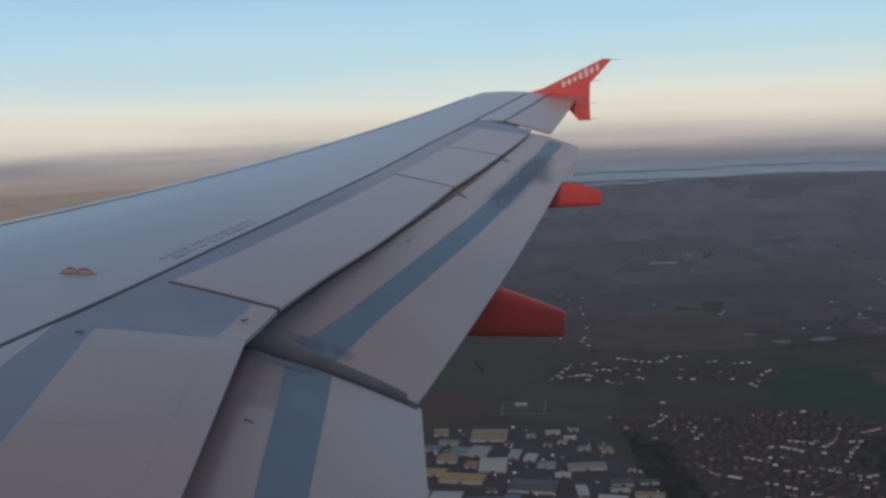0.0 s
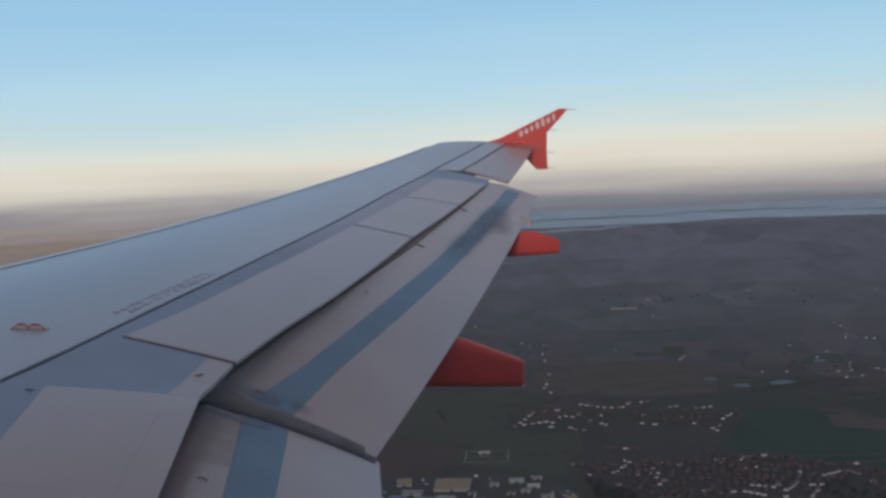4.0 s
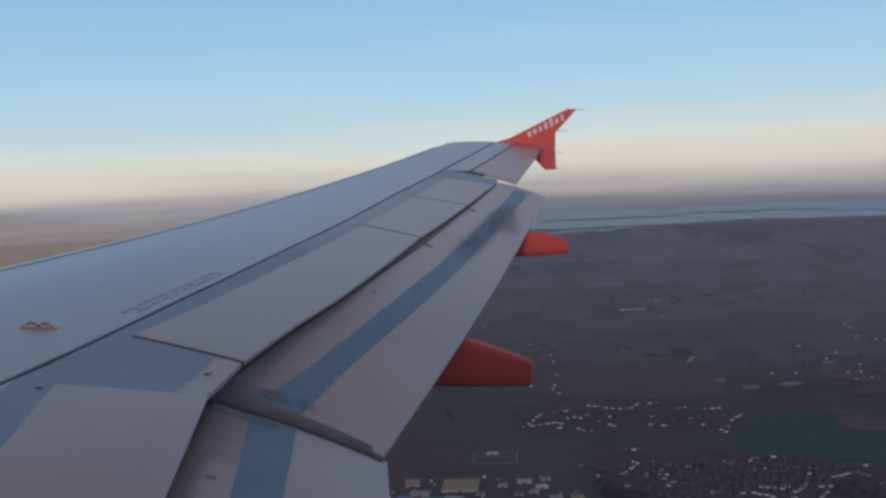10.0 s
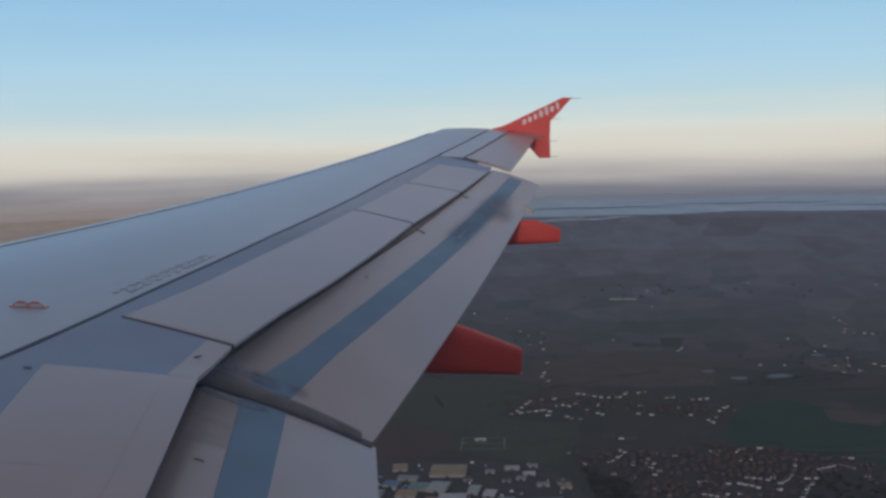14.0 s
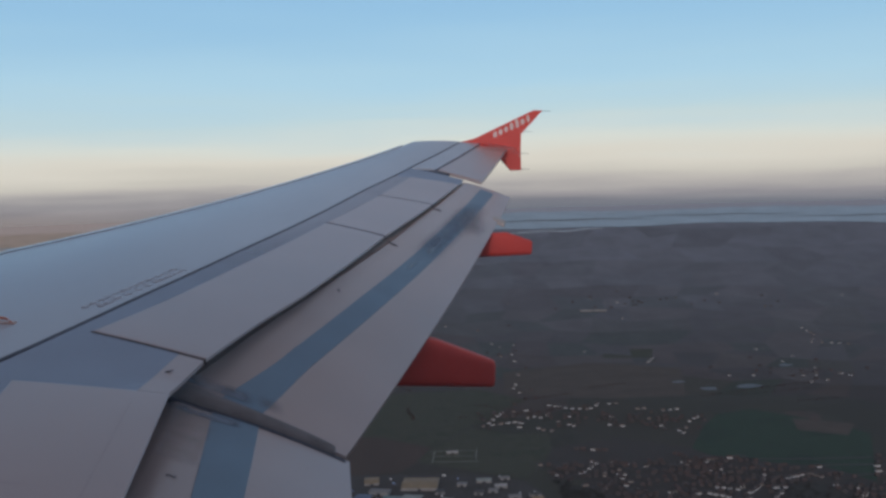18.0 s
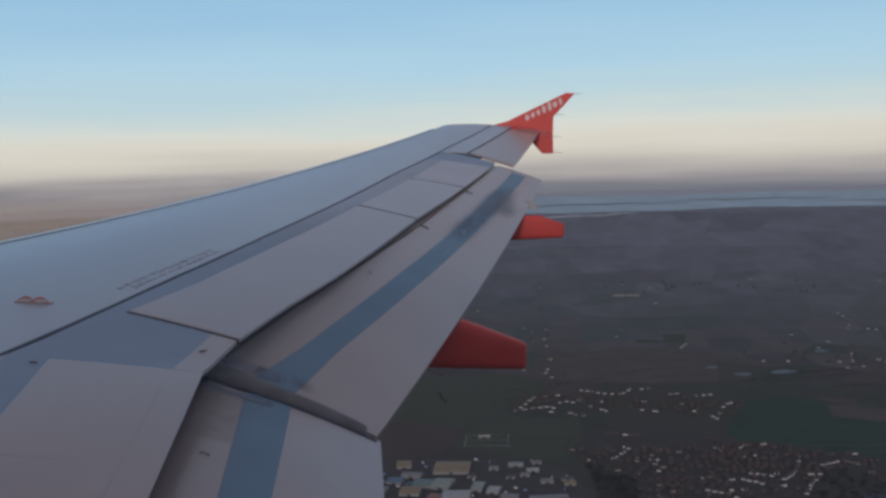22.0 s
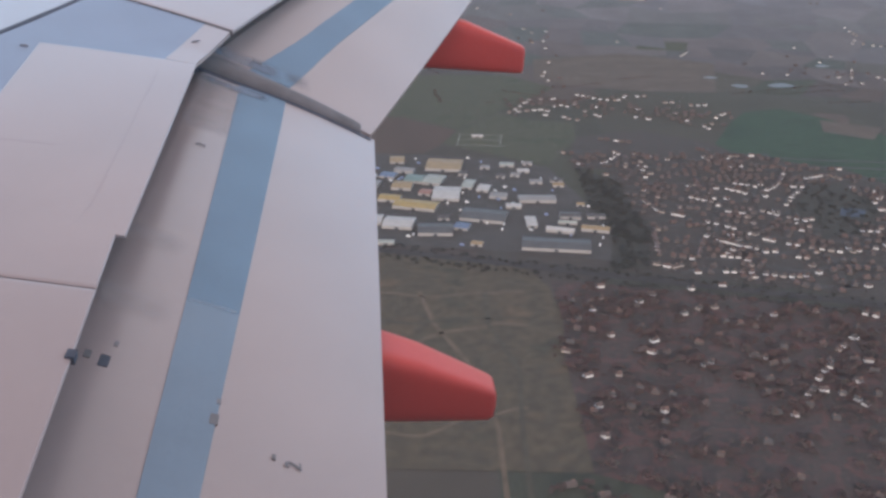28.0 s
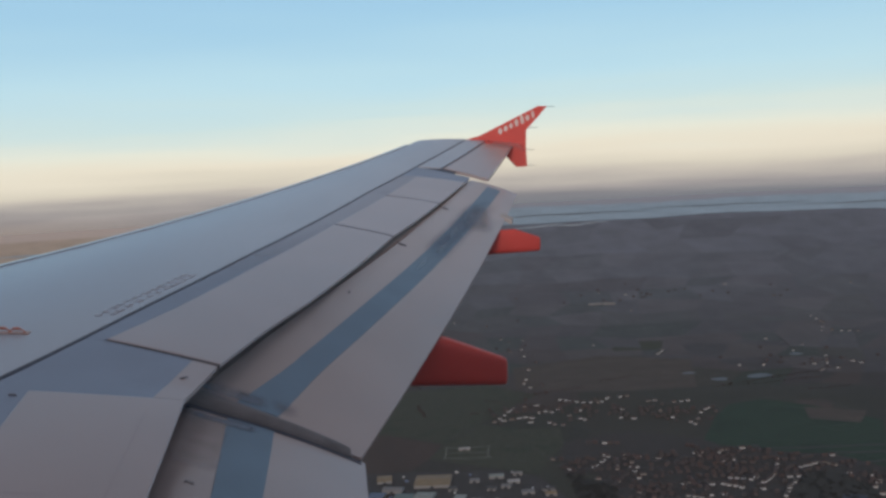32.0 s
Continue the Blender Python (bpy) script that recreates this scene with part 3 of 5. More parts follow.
    bmesh.ops.create_cone(bm, cap_ends=True, segments=6, radius1=0.006, radius2=0.003, depth=0.14, matrix=Matrix.Translation((x + 0.07, 16.9, z)) @ pose(0, 0, 0, 0, 90, 0))
    part("static_wick", bm, M_METAL, fence)

# ---- fuselage and cabin window ----
FZ, FR = 0.35, 1.95
WX, WZ, WA, WB = 0.411, 0.912, 0.119, 0.172
fus = bmesh.new()
xs = [-12, -8, -4, -2, -1, 0.10, 0.70, 1.5, 3, 6, 10, 14]
angs = [radians(a) for a in (0, 3.5, 10, 18, 26.5, 40, 55, 70, 90, 110, 130, 150, 170, 190, 210, 230, 250, 270, 290, 310, 330, 345)]
fv = [[fus.verts.new((x, FR * math.cos(a), FZ + FR * math.sin(a))) for a in angs] for x in xs]
for i in range(len(xs) - 1):
    for j in range(len(angs)):
        k = (j + 1) % len(angs)
        if xs[i] == 0.10 and 2 <= j <= 3:
            continue
        fus.faces.new((fv[i][j], fv[i][k], fv[i + 1][k], fv[i + 1][j]))
fus.faces.new([v for v in fv[0]])
fus.faces.new([v for v in fv[-1]][::-1])
smooth(part("fuselage", fus, M_FUSE, airliner, "grey painted fuselage shell"), 60)


def oval(a, b, y, n=64, p=3.5, cx=WX, cz=WZ):
    out = []
    for k in range(n):
        t = 2 * math.pi * k / n
        c, s = math.cos(t), math.sin(t)
        r = (abs(c / a) ** p + abs(s / b) ** p) ** (-1 / p)
        out.append((cx + r * c, y, cz + r * s))
    return out


def shell_y(z):
    return math.sqrt(FR * FR - (z - FZ) ** 2)


def wall_ring(bm, inner, outer):
    a, b = [bm.verts.new(p) for p in inner], [bm.verts.new(p) for p in outer]
    for i in range(len(a)):
        j = (i + 1) % len(a)
        bm.faces.new((a[i], a[j], b[j], b[i]))


def square_of(points, y=None):
    """The same angles carried out to the edge of the wall panel."""
    out = []
    for x, _, z in points:
        dx, dz = x - WX, z - WZ
        k = min(0.30 / max(abs(dx), 1e-6), ((1.243 - WZ) if dz > 0 else (WZ - 0.697)) / max(abs(dz), 1e-6))
        px, pz = WX + dx * k, WZ + dz * k
        out.append((px, shell_y(pz) if y is None else y, pz))
    return out


hole = oval(0.20, 0.225, 1.86)
bm = bmesh.new()
wall_ring(bm, [(x, shell_y(z), z) for x, y, z in hole], square_of(hole))
part("window_surround", bm, M_FUSE, airliner)
bm = bmesh.new()
wall_ring(bm, [(x, 1.835, z) for x, y, z in oval(WA, WB, 0)], square_of(hole, 1.815))
wall_ring(bm, [(x, 1.835, z) for x, y, z in oval(WA, WB, 0)], [(x, shell_y(z), z) for x, y, z in hole])
lining = part("window_lining", bm, M_CABIN, airliner, "grey cabin window surround")
rim = []
for k, (x, y, z) in enumerate(oval(WA, WB, 1.838)):
    n = Vector((x - WX, 0, (z - WZ) * 0.6)).normalized()
    rim.append([(x + n.x * 0.013 * math.cos(a), y + 0.013 * math.sin(a), z + n.z * 0.013 * math.cos(a)) for a in [i * math.pi / 4 for i in range(8)]])
smooth(part("window_seal", loft(rim + rim[:1], cap=False), M_SEAL, lining, "dark teal rubber window seal"), 60)

# outer pane: clear, with a faint film added to stand for air haze
def pane_material():
    m = bpy.data.materials.new("hazed_acrylic_pane")
    m.use_nodes = True
    n, l = m.node_tree.nodes, m.node_tree.links
    n.clear()
    out, mix, tr, film = n.new("ShaderNodeOutputMaterial"), n.new("ShaderNodeMixShader"), n.new("ShaderNodeBsdfTransparent"), n.new("ShaderNodeBsdfTranslucent")
    film.inputs["Color"].default_value = (0.78, 0.77, 0.86, 1)
    no = n.new("ShaderNodeTexNoise")
    no.inputs["Scale"].default_value = 9.0
    tc = n.new("ShaderNodeTexCoord")
    l.new(tc.outputs["Object"], no.inputs["Vector"])
    mr = n.new("ShaderNodeMapRange")
    mr.inputs["To Min"].default_value, mr.inputs["To Max"].default_value = 0.02, 0.037
    l.new(no.outputs["Fac"], mr.inputs["Value"])
    l.new(mr.outputs[0], mix.inputs[0])
    l.new(tr.outputs[0], mix.inputs[1])
    l.new(film.outputs[0], mix.inputs[2])
    l.new(mix.outputs[0], out.inputs[0])
    return m


bm = bmesh.new()
bm.faces.new([bm.verts.new(p) for p in oval(WA + 0.004, WB + 0.004, 1.846)])
pane = part("window_pane", bm, pane_material(), lining, "clear acrylic window pane with air haze put in its film")
pane.visible_shadow = False

# ---- ground ----
def land(x, y):
    """Flat country that rises to far hills."""
    r = math.hypot(x, y)
    if r < 2500:
        return 0.0
    return 330 * ((r - 2500) / 2350) ** 1.55


def ground_material():
    m = bpy.data.materials.new("winter_farmland")
    m.use_nodes = True
    n, l = m.node_tree.nodes, m.node_tree.links
    b = n["Principled BSDF"]
    b.inputs["Roughness"].default_value = 0.95
    geo = n.new("ShaderNodeNewGeometry")
    warp = n.new("ShaderNodeTexNoise")
    warp.inputs["Scale"].default_value = 0.004
    l.new(geo.outputs["Position"], warp.inputs["Vector"])
    wm = n.new("ShaderNodeVectorMath")
    wm.operation = "MULTIPLY_ADD"
    l.new(warp.outputs["Color"], wm.inputs[0])
    wm.inputs[1].default_value = (90, 90, 0)
    l.new(geo.outputs["Position"], wm.inputs[2])
    mp = n.new("ShaderNodeMapping")
    mp.inputs["Scale"].default_value = (1, 0.75, 0)
    mp.inputs["Rotation"].default_value = (0, 0, 0.3)
    l.new(wm.outputs[0], mp.inputs[0])
    vor, edge = n.new("ShaderNodeTexVoronoi"), n.new("ShaderNodeTexVoronoi")
    vor.distance = "CHEBYCHEV"
    edge.feature = "DISTANCE_TO_EDGE"
    for v in (vor, edge):
        v.inputs["Scale"].default_value = 0.0042
        l.new(mp.outputs[0], v.inputs["Vector"])
    sep = n.new("ShaderNodeSeparateColor")
    l.new(vor.outputs["Color"], sep.inputs[0])
    ramp = n.new("ShaderNodeValToRGB")
    FIELD = [(0.0, (0.0607, 0.0422, 0.0367)), (0.2, (0.0436, 0.0348, 0.0314)), (0.38, (0.0327, 0.0378, 0.0248)), (0.52, (0.0670, 0.0475, 0.0417)), (0.68, (0.0280, 0.0317, 0.0234)), (0.82, (0.0498, 0.0415, 0.0307)), (1.0, (0.0405, 0.0324, 0.0307))]
    while len(ramp.color_ramp.elements) < len(FIELD):
        ramp.color_ramp.elements.new(0.5)
    for e, (p, c) in zip(ramp.color_ramp.elements, FIELD):
        e.position, e.color = p, (*c, 1)
    l.new(sep.outputs[0], ramp.inputs[0])
    no = n.new("ShaderNodeTexNoise")
    no.inputs["Scale"].default_value, no.inputs["Detail"].default_value = 0.012, 8
    l.new(geo.outputs["Position"], no.inputs["Vector"])
    mr = n.new("ShaderNodeMapRange")
    mr.inputs["To Min"].default_value, mr.inputs["To Max"].default_value = 0.66, 1.24
    l.new(no.outputs["Fac"], mr.inputs["Value"])
    mul = n.new("ShaderNodeVectorMath")
    mul.operation = "SCALE"
    l.new(ramp.outputs[0], mul.inputs[0])
    l.new(mr.outputs[0], mul.inputs["Scale"])
    hedge = n.new("ShaderNodeMapRange")
    hedge.inputs["From Min"].default_value, hedge.inputs["From Max"].default_value = 0.012, 0.03
    hedge.inputs["To Min"].default_value, hedge.inputs["To Max"].default_value = 0.25, 0.0
    l.new(edge.outputs["Distance"], hedge.inputs["Value"])
    mx = n.new("ShaderNodeMixRGB")
    l.new(hedge.outputs[0], mx.inputs[0])
    l.new(mul.outputs[0], mx.inputs[1])
    mx.inputs[2].default_value = (0.04, 0.045, 0.04, 1)
    # haze painted by distance, turning to sunlit tan in the north
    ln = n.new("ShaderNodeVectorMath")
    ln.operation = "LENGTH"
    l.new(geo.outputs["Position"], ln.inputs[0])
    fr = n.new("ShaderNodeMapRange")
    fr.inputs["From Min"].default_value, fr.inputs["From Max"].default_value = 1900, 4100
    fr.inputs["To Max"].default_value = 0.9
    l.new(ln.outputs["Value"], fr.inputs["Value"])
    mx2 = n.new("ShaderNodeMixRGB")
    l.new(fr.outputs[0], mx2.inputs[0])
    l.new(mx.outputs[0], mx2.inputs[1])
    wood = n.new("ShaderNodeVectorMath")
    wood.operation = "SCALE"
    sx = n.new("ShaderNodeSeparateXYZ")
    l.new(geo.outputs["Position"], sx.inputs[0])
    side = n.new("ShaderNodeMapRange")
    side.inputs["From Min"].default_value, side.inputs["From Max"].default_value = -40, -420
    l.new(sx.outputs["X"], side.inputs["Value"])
    haze_and_sun = n.new("ShaderNodeMixRGB")
    haze_and_sun.inputs[1].default_value = (0.162, 0.178, 0.220, 1)
    haze_and_sun.inputs[2].default_value = (0.58, 0.465, 0.37, 1)
    l.new(side.outputs[0], haze_and_sun.inputs[0])
    l.new(haze_and_sun.outputs[0], wood.inputs[0])
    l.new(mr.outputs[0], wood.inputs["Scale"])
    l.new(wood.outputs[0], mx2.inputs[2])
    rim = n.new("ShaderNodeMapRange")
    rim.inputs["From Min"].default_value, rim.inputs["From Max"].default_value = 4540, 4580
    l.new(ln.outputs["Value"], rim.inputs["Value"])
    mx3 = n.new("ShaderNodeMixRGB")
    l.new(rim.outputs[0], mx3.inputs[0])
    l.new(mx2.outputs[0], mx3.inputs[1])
    bank = n.new("ShaderNodeMixRGB")  # far bank paled by painted haze, warmer to the north
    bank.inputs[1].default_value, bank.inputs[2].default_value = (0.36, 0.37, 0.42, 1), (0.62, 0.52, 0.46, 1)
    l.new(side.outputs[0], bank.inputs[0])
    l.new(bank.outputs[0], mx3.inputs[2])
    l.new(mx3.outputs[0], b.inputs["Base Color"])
    return m


M_GROUND = ground_material()
M_WATER = material("estuary_water", (0.25, 0.32, 0.37), 0.28, 0, 0.2, 0.01, 0.3, 0.05)
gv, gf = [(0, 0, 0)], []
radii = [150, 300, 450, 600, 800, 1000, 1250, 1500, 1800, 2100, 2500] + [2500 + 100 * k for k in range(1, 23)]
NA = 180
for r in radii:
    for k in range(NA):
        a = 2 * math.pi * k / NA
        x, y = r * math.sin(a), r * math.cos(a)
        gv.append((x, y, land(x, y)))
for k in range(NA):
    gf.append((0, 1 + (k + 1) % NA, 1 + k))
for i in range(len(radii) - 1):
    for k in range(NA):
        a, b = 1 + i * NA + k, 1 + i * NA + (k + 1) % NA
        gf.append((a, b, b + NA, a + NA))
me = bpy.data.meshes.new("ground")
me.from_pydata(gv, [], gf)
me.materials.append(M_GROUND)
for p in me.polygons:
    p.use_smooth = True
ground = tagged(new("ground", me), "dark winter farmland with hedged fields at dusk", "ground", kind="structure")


def band(name, az0, az1, near, far, mat, label, category, lift=1.5):
    """A stretch of water on the far land; near and far give distances over azimuth."""
    bm = bmesh.new()
    prev = None
    n = 90
    for k in range(n + 1):
        az = az0 + (az1 - az0) * k / n
        r0, r1 = near(az), far(az)
        row = []
        for j in range(5):
            r = r0 + (r1 - r0) * j / 4
            x, y = r * math.sin(radians(az)), r * math.cos(radians(az))
            row.append(bm.verts.new((x, y, land(x, y) + lift)))
        if prev:
            for j in range(4):
                bm.faces.new((prev[j], row[j], row[j + 1], prev[j + 1]))
        prev = row
    bmesh.ops.recalc_face_normals(bm, faces=bm.faces)
    return tagged(part(name, bm, mat), label, category, kind="structure")


def water_near(a):
    return 4318 + 20 * math.sin(a * 0.33) + 8 * math.sin(a * 0.9 + 1) + 3 * math.sin(a * 5.1)


band("water", 1, 50, water_near, lambda a: 4605 + 14 * math.sin(a * 0.5 + 2) + 7 * math.sin(a * 2.3), M_WATER, "pale tidal estuary reflecting the evening sky", "water")
# creek water with its pale sky glint put into the base colour
M_CREEK = material("creek_pale_glint", (0.50, 0.54, 0.57), 0.25, 0, 0.2, 0.02)
for k in range(6):
    a0 = 10.2 + 0.8 * k
    r0 = 4222 + 17 * (k % 3) + 3 * k
    band("water", a0, a0 + 1.7, lambda a: r0 + 5 * math.sin(3 * a), lambda a: r0 + 5 * math.sin(3 * a) + 3 + 9 * math.sin((a - a0) / 1.7 * math.pi), M_CREEK, "shallow tidal creek with painted pale glint in the marsh", "water")
M_SAND = material("wet_sandbank", (0.11, 0.115, 0.125), 0.6, 0, 0.2, 0.02)
for a0, a1, r0, w in ((8, 19, 4440, 16), (17, 27, 4480, 12), (25, 40, 4425, 14)):
    band("sandbank", a0, a1, lambda a: r0 + 6 * math.sin(a * 1.7), lambda a: r0 + 6 * math.sin(a * 1.7) + w * math.sin((a - a0) / (a1 - a0) * math.pi), M_SAND, "dark wet sandbank in the estuary", "sandbank", 2.5)
for a0, a1, r0 in ((-19, -9, 4290), (-15, -7, 4180), (-8, -4, 4240)):
    band("water", a0, a1, lambda a: r0 + 10 * math.sin(a), lambda a: r0 + 10 * math.sin(a) + 3 + 26 * math.sin((a - a0) / (a1 - a0) * math.pi), M_WATER, "winding river bend among far fields", "water")


# far shore and haze painted on a glowing ring at the horizon
def distance_material():
    m = bpy.data.materials.new("far_shore_haze_glow")
    m.use_nodes = True
    n, l = m.node_tree.nodes, m.node_tree.links
    n.clear()
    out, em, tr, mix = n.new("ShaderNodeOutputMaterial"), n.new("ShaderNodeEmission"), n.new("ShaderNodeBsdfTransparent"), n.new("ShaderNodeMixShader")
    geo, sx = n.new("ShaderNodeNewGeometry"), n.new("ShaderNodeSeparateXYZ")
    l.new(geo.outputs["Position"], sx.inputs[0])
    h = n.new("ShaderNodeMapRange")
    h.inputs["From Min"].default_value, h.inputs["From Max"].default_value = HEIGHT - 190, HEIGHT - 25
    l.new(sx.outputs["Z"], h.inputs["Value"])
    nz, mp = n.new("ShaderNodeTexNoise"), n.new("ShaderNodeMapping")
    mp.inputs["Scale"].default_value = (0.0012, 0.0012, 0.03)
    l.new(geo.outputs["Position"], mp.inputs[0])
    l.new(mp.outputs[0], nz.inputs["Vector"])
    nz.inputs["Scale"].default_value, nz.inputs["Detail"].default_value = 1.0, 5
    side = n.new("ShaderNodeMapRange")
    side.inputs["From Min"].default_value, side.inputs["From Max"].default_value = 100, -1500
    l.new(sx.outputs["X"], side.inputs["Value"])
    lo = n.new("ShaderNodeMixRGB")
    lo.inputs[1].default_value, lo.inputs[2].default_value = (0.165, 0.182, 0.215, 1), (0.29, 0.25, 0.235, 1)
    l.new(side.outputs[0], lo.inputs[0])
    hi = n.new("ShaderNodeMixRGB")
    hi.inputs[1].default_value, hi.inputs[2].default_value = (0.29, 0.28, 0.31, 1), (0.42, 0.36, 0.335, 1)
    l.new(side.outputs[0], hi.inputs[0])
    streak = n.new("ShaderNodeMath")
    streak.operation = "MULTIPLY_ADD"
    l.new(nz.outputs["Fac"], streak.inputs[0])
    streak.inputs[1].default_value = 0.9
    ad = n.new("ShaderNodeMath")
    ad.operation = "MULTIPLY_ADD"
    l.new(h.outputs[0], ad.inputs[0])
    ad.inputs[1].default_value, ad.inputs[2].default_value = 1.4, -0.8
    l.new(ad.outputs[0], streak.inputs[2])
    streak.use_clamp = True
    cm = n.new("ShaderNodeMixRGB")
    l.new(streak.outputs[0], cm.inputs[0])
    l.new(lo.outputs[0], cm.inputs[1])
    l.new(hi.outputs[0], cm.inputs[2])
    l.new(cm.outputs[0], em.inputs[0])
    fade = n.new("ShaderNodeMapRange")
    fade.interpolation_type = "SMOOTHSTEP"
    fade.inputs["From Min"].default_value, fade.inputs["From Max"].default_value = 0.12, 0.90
    rough_top = n.new("ShaderNodeMath")
    rough_top.operation = "MULTIPLY_ADD"
    l.new(nz.outputs["Fac"], rough_top.inputs[0])
    rough_top.inputs[1].default_value = 0.3
    low = n.new("ShaderNodeMath")
    low.operation = "SUBTRACT"
    l.new(h.outputs[0], low.inputs[0])
    low.inputs[1].default_value = 0.15
    l.new(low.outputs[0], rough_top.inputs[2])
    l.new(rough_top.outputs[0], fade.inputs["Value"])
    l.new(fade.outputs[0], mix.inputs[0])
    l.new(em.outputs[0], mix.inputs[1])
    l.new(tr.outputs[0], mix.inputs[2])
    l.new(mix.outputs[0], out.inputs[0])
    return m


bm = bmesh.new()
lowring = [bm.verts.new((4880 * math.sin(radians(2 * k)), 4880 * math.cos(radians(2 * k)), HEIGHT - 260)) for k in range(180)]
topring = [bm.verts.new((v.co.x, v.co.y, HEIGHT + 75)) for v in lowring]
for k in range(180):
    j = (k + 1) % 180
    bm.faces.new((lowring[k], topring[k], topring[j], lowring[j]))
shore = tagged(part("backdrop", bm, distance_material()), "glowing ring with painted haze and far shore at dusk", "backdrop", kind="structure")
shore.visible_shadow = False


# ---- land patches, houses, works and trees ----
def patch(name, pts, mat, label, category, z=0.4):
    bm = bmesh.new()
    bm.faces.new([bm.verts.new((x, y, z)) for x, y in pts])
    bmesh.ops.recalc_face_normals(bm, faces=bm.faces)
    for f in bm.faces:
        if f.normal.z < 0:
            f.normal_flip()
    return tagged(part(name, bm, mat), label, category, kind="structure")


def mottled(name, colors, scale, detail=3):
    """Soft blotches of several colours."""
    m = bpy.data.materials.new(name)
    m.use_nodes = True
    n, l = m.node_tree.nodes, m.node_tree.links
    b = n["Principled BSDF"]
    b.inputs["Roughness"].default_value = 0.95
    geo, no, fine, r = n.new("ShaderNodeNewGeometry"), n.new("ShaderNodeTexNoise"), n.new("ShaderNodeTexNoise"), n.new("ShaderNodeValToRGB")
    no.inputs["Scale"].default_value, no.inputs["Detail"].default_value = scale, detail
    fine.inputs["Scale"].default_value, fine.inputs["Detail"].default_value = scale * 6, 4
    while len(r.color_ramp.elements) < len(colors):
        r.color_ramp.elements.new(0.5)
    for k, (e, c) in enumerate(zip(r.color_ramp.elements, colors)):
        e.position, e.color = 0.32 + 0.36 * k / (len(colors) - 1), (*c, 1)
    mr, mul = n.new("ShaderNodeMapRange"), n.new("ShaderNodeVectorMath")
    mul.operation = "SCALE"
    mr.inputs["From Min"].default_value, mr.inputs["From Max"].default_value = 0.3, 0.7
    mr.inputs["To Min"].default_value, mr.inputs["To Max"].default_value = 0.75, 1.25
    l.new(geo.outputs["Position"], no.inputs["Vector"])
    l.new(geo.outputs["Position"], fine.inputs["Vector"])
    l.new(no.outputs["Fac"], r.inputs[0])
    l.new(fine.outputs["Fac"], mr.inputs["Value"])
    l.new(r.outputs[0], mul.inputs[0])
    l.new(mr.outputs[0], mul.inputs["Scale"])
    l.new(mul.outputs[0], b.inputs["Base Color"])
    return m


M_GRASS = mottled("sports_grass", ((0.0300, 0.0395, 0.0218), (0.0450, 0.0480, 0.0309), (0.0380, 0.0455, 0.0264)), 0.02, 5)
M_PARK = mottled("park_grass", ((0.0113, 0.0309, 0.0173), (0.0165, 0.0419, 0.0228), (0.0139, 0.0364, 0.0200)), 0.012, 5)
M_HEATH = mottled("rough_heath", ((0.0338, 0.0328, 0.0221), (0.0582, 0.0455, 0.0291), (0.0470, 0.0391, 0.0265), (0.0733, 0.0528, 0.0327)), 0.016, 6)
M_PLOUGH = material("ploughed_field", (0.0537, 0.0367, 0.0297), 0.95, 0, 0.15, 0.02, 0, 0.2, stretch=(1, 0.2, 1))
M_PALE = material("stubble_field", (0.0683, 0.0551, 0.0454), 0.95, 0, 0.2, 0.02, 0, 0.2)
M_WOODED = mottled("wooded_gardens", ((0.0244, 0.0246, 0.0211), (0.0488, 0.0309, 0.0291), (0.0310, 0.0273, 0.0247), (0.0696, 0.0328, 0.0300), (0.0432, 0.0309, 0.0300)), 0.055)
M_TOWN = mottled("gardens_and_yards", ((0.0264, 0.0282, 0.0230), (0.0432, 0.0355, 0.0336), (0.0320, 0.0300, 0.0265), (0.0526, 0.0391, 0.0362)), 0.05)
M_YARD = material("works_yard", (0.0423, 0.0389, 0.0377), 0.9, 0, 0.25, 0.04, 0, 0.3)
M_ROAD = material("asphalt", (0.0435, 0.0419, 0.0428), 0.9, 0, 0.2, 0.1)
M_BALLAST = material("dark_ballast", (0.0292, 0.0260, 0.0260), 0.95, 0, 0.3, 0.05, 0, 0.3)
M_CHALK = material("white_lines", (0.34, 0.35, 0.32), 0.8)

PITCH = [(126, 1512), (161, 1591), (238, 1702), (295, 1650), (363, 1634), (343, 1526), (275, 1392), (222, 1431)]
PARK = [(561, 1492), (631, 1619), (685, 1696), (758, 1717), (812, 1649), (873, 1513), (743, 1272), (710, 1354), (654, 1385), (609, 1427), (573, 1451)]
HEATH = [(-23, 1079), (106, 1050), (182, 1002), (197, 958), (196, 876), (182, 796), (176, 701), (169, 616), (-20, 636)]
WORKS = [(-25, 1468), (95, 1453), (221, 1422), (273, 1378), (296, 1222), (300, 1096), (286, 1023), (172, 1057), (-23, 1100)]
BROWN = [(-26, 1691), (72, 1678), (157, 1592), (124, 1506), (94, 1459), (-25, 1474)]
patch("field", PITCH, M_GRASS, "green playing field beside the works", "field")
patch("field", PARK, M_PARK, "deep green park meadow among houses", "field")
patch("field", HEATH, M_HEATH, "olive brown rough heath with tracks", "field")
patch("field", BROWN, M_PLOUGH, "brown ploughed field", "field")
patch("field", [(797, 1635), (770, 1559), (831, 1507), (881, 1576)], M_PALE, "pale stubble strip on the meadow", "field", 0.8)
patch("field", [(18, 2002), (159, 2028), (300, 2021), (379, 1901), (236, 1706), (158, 1595), (72, 1682), (-26, 1695)], M_GRASS, "dull green pasture beyond the pitch", "field")
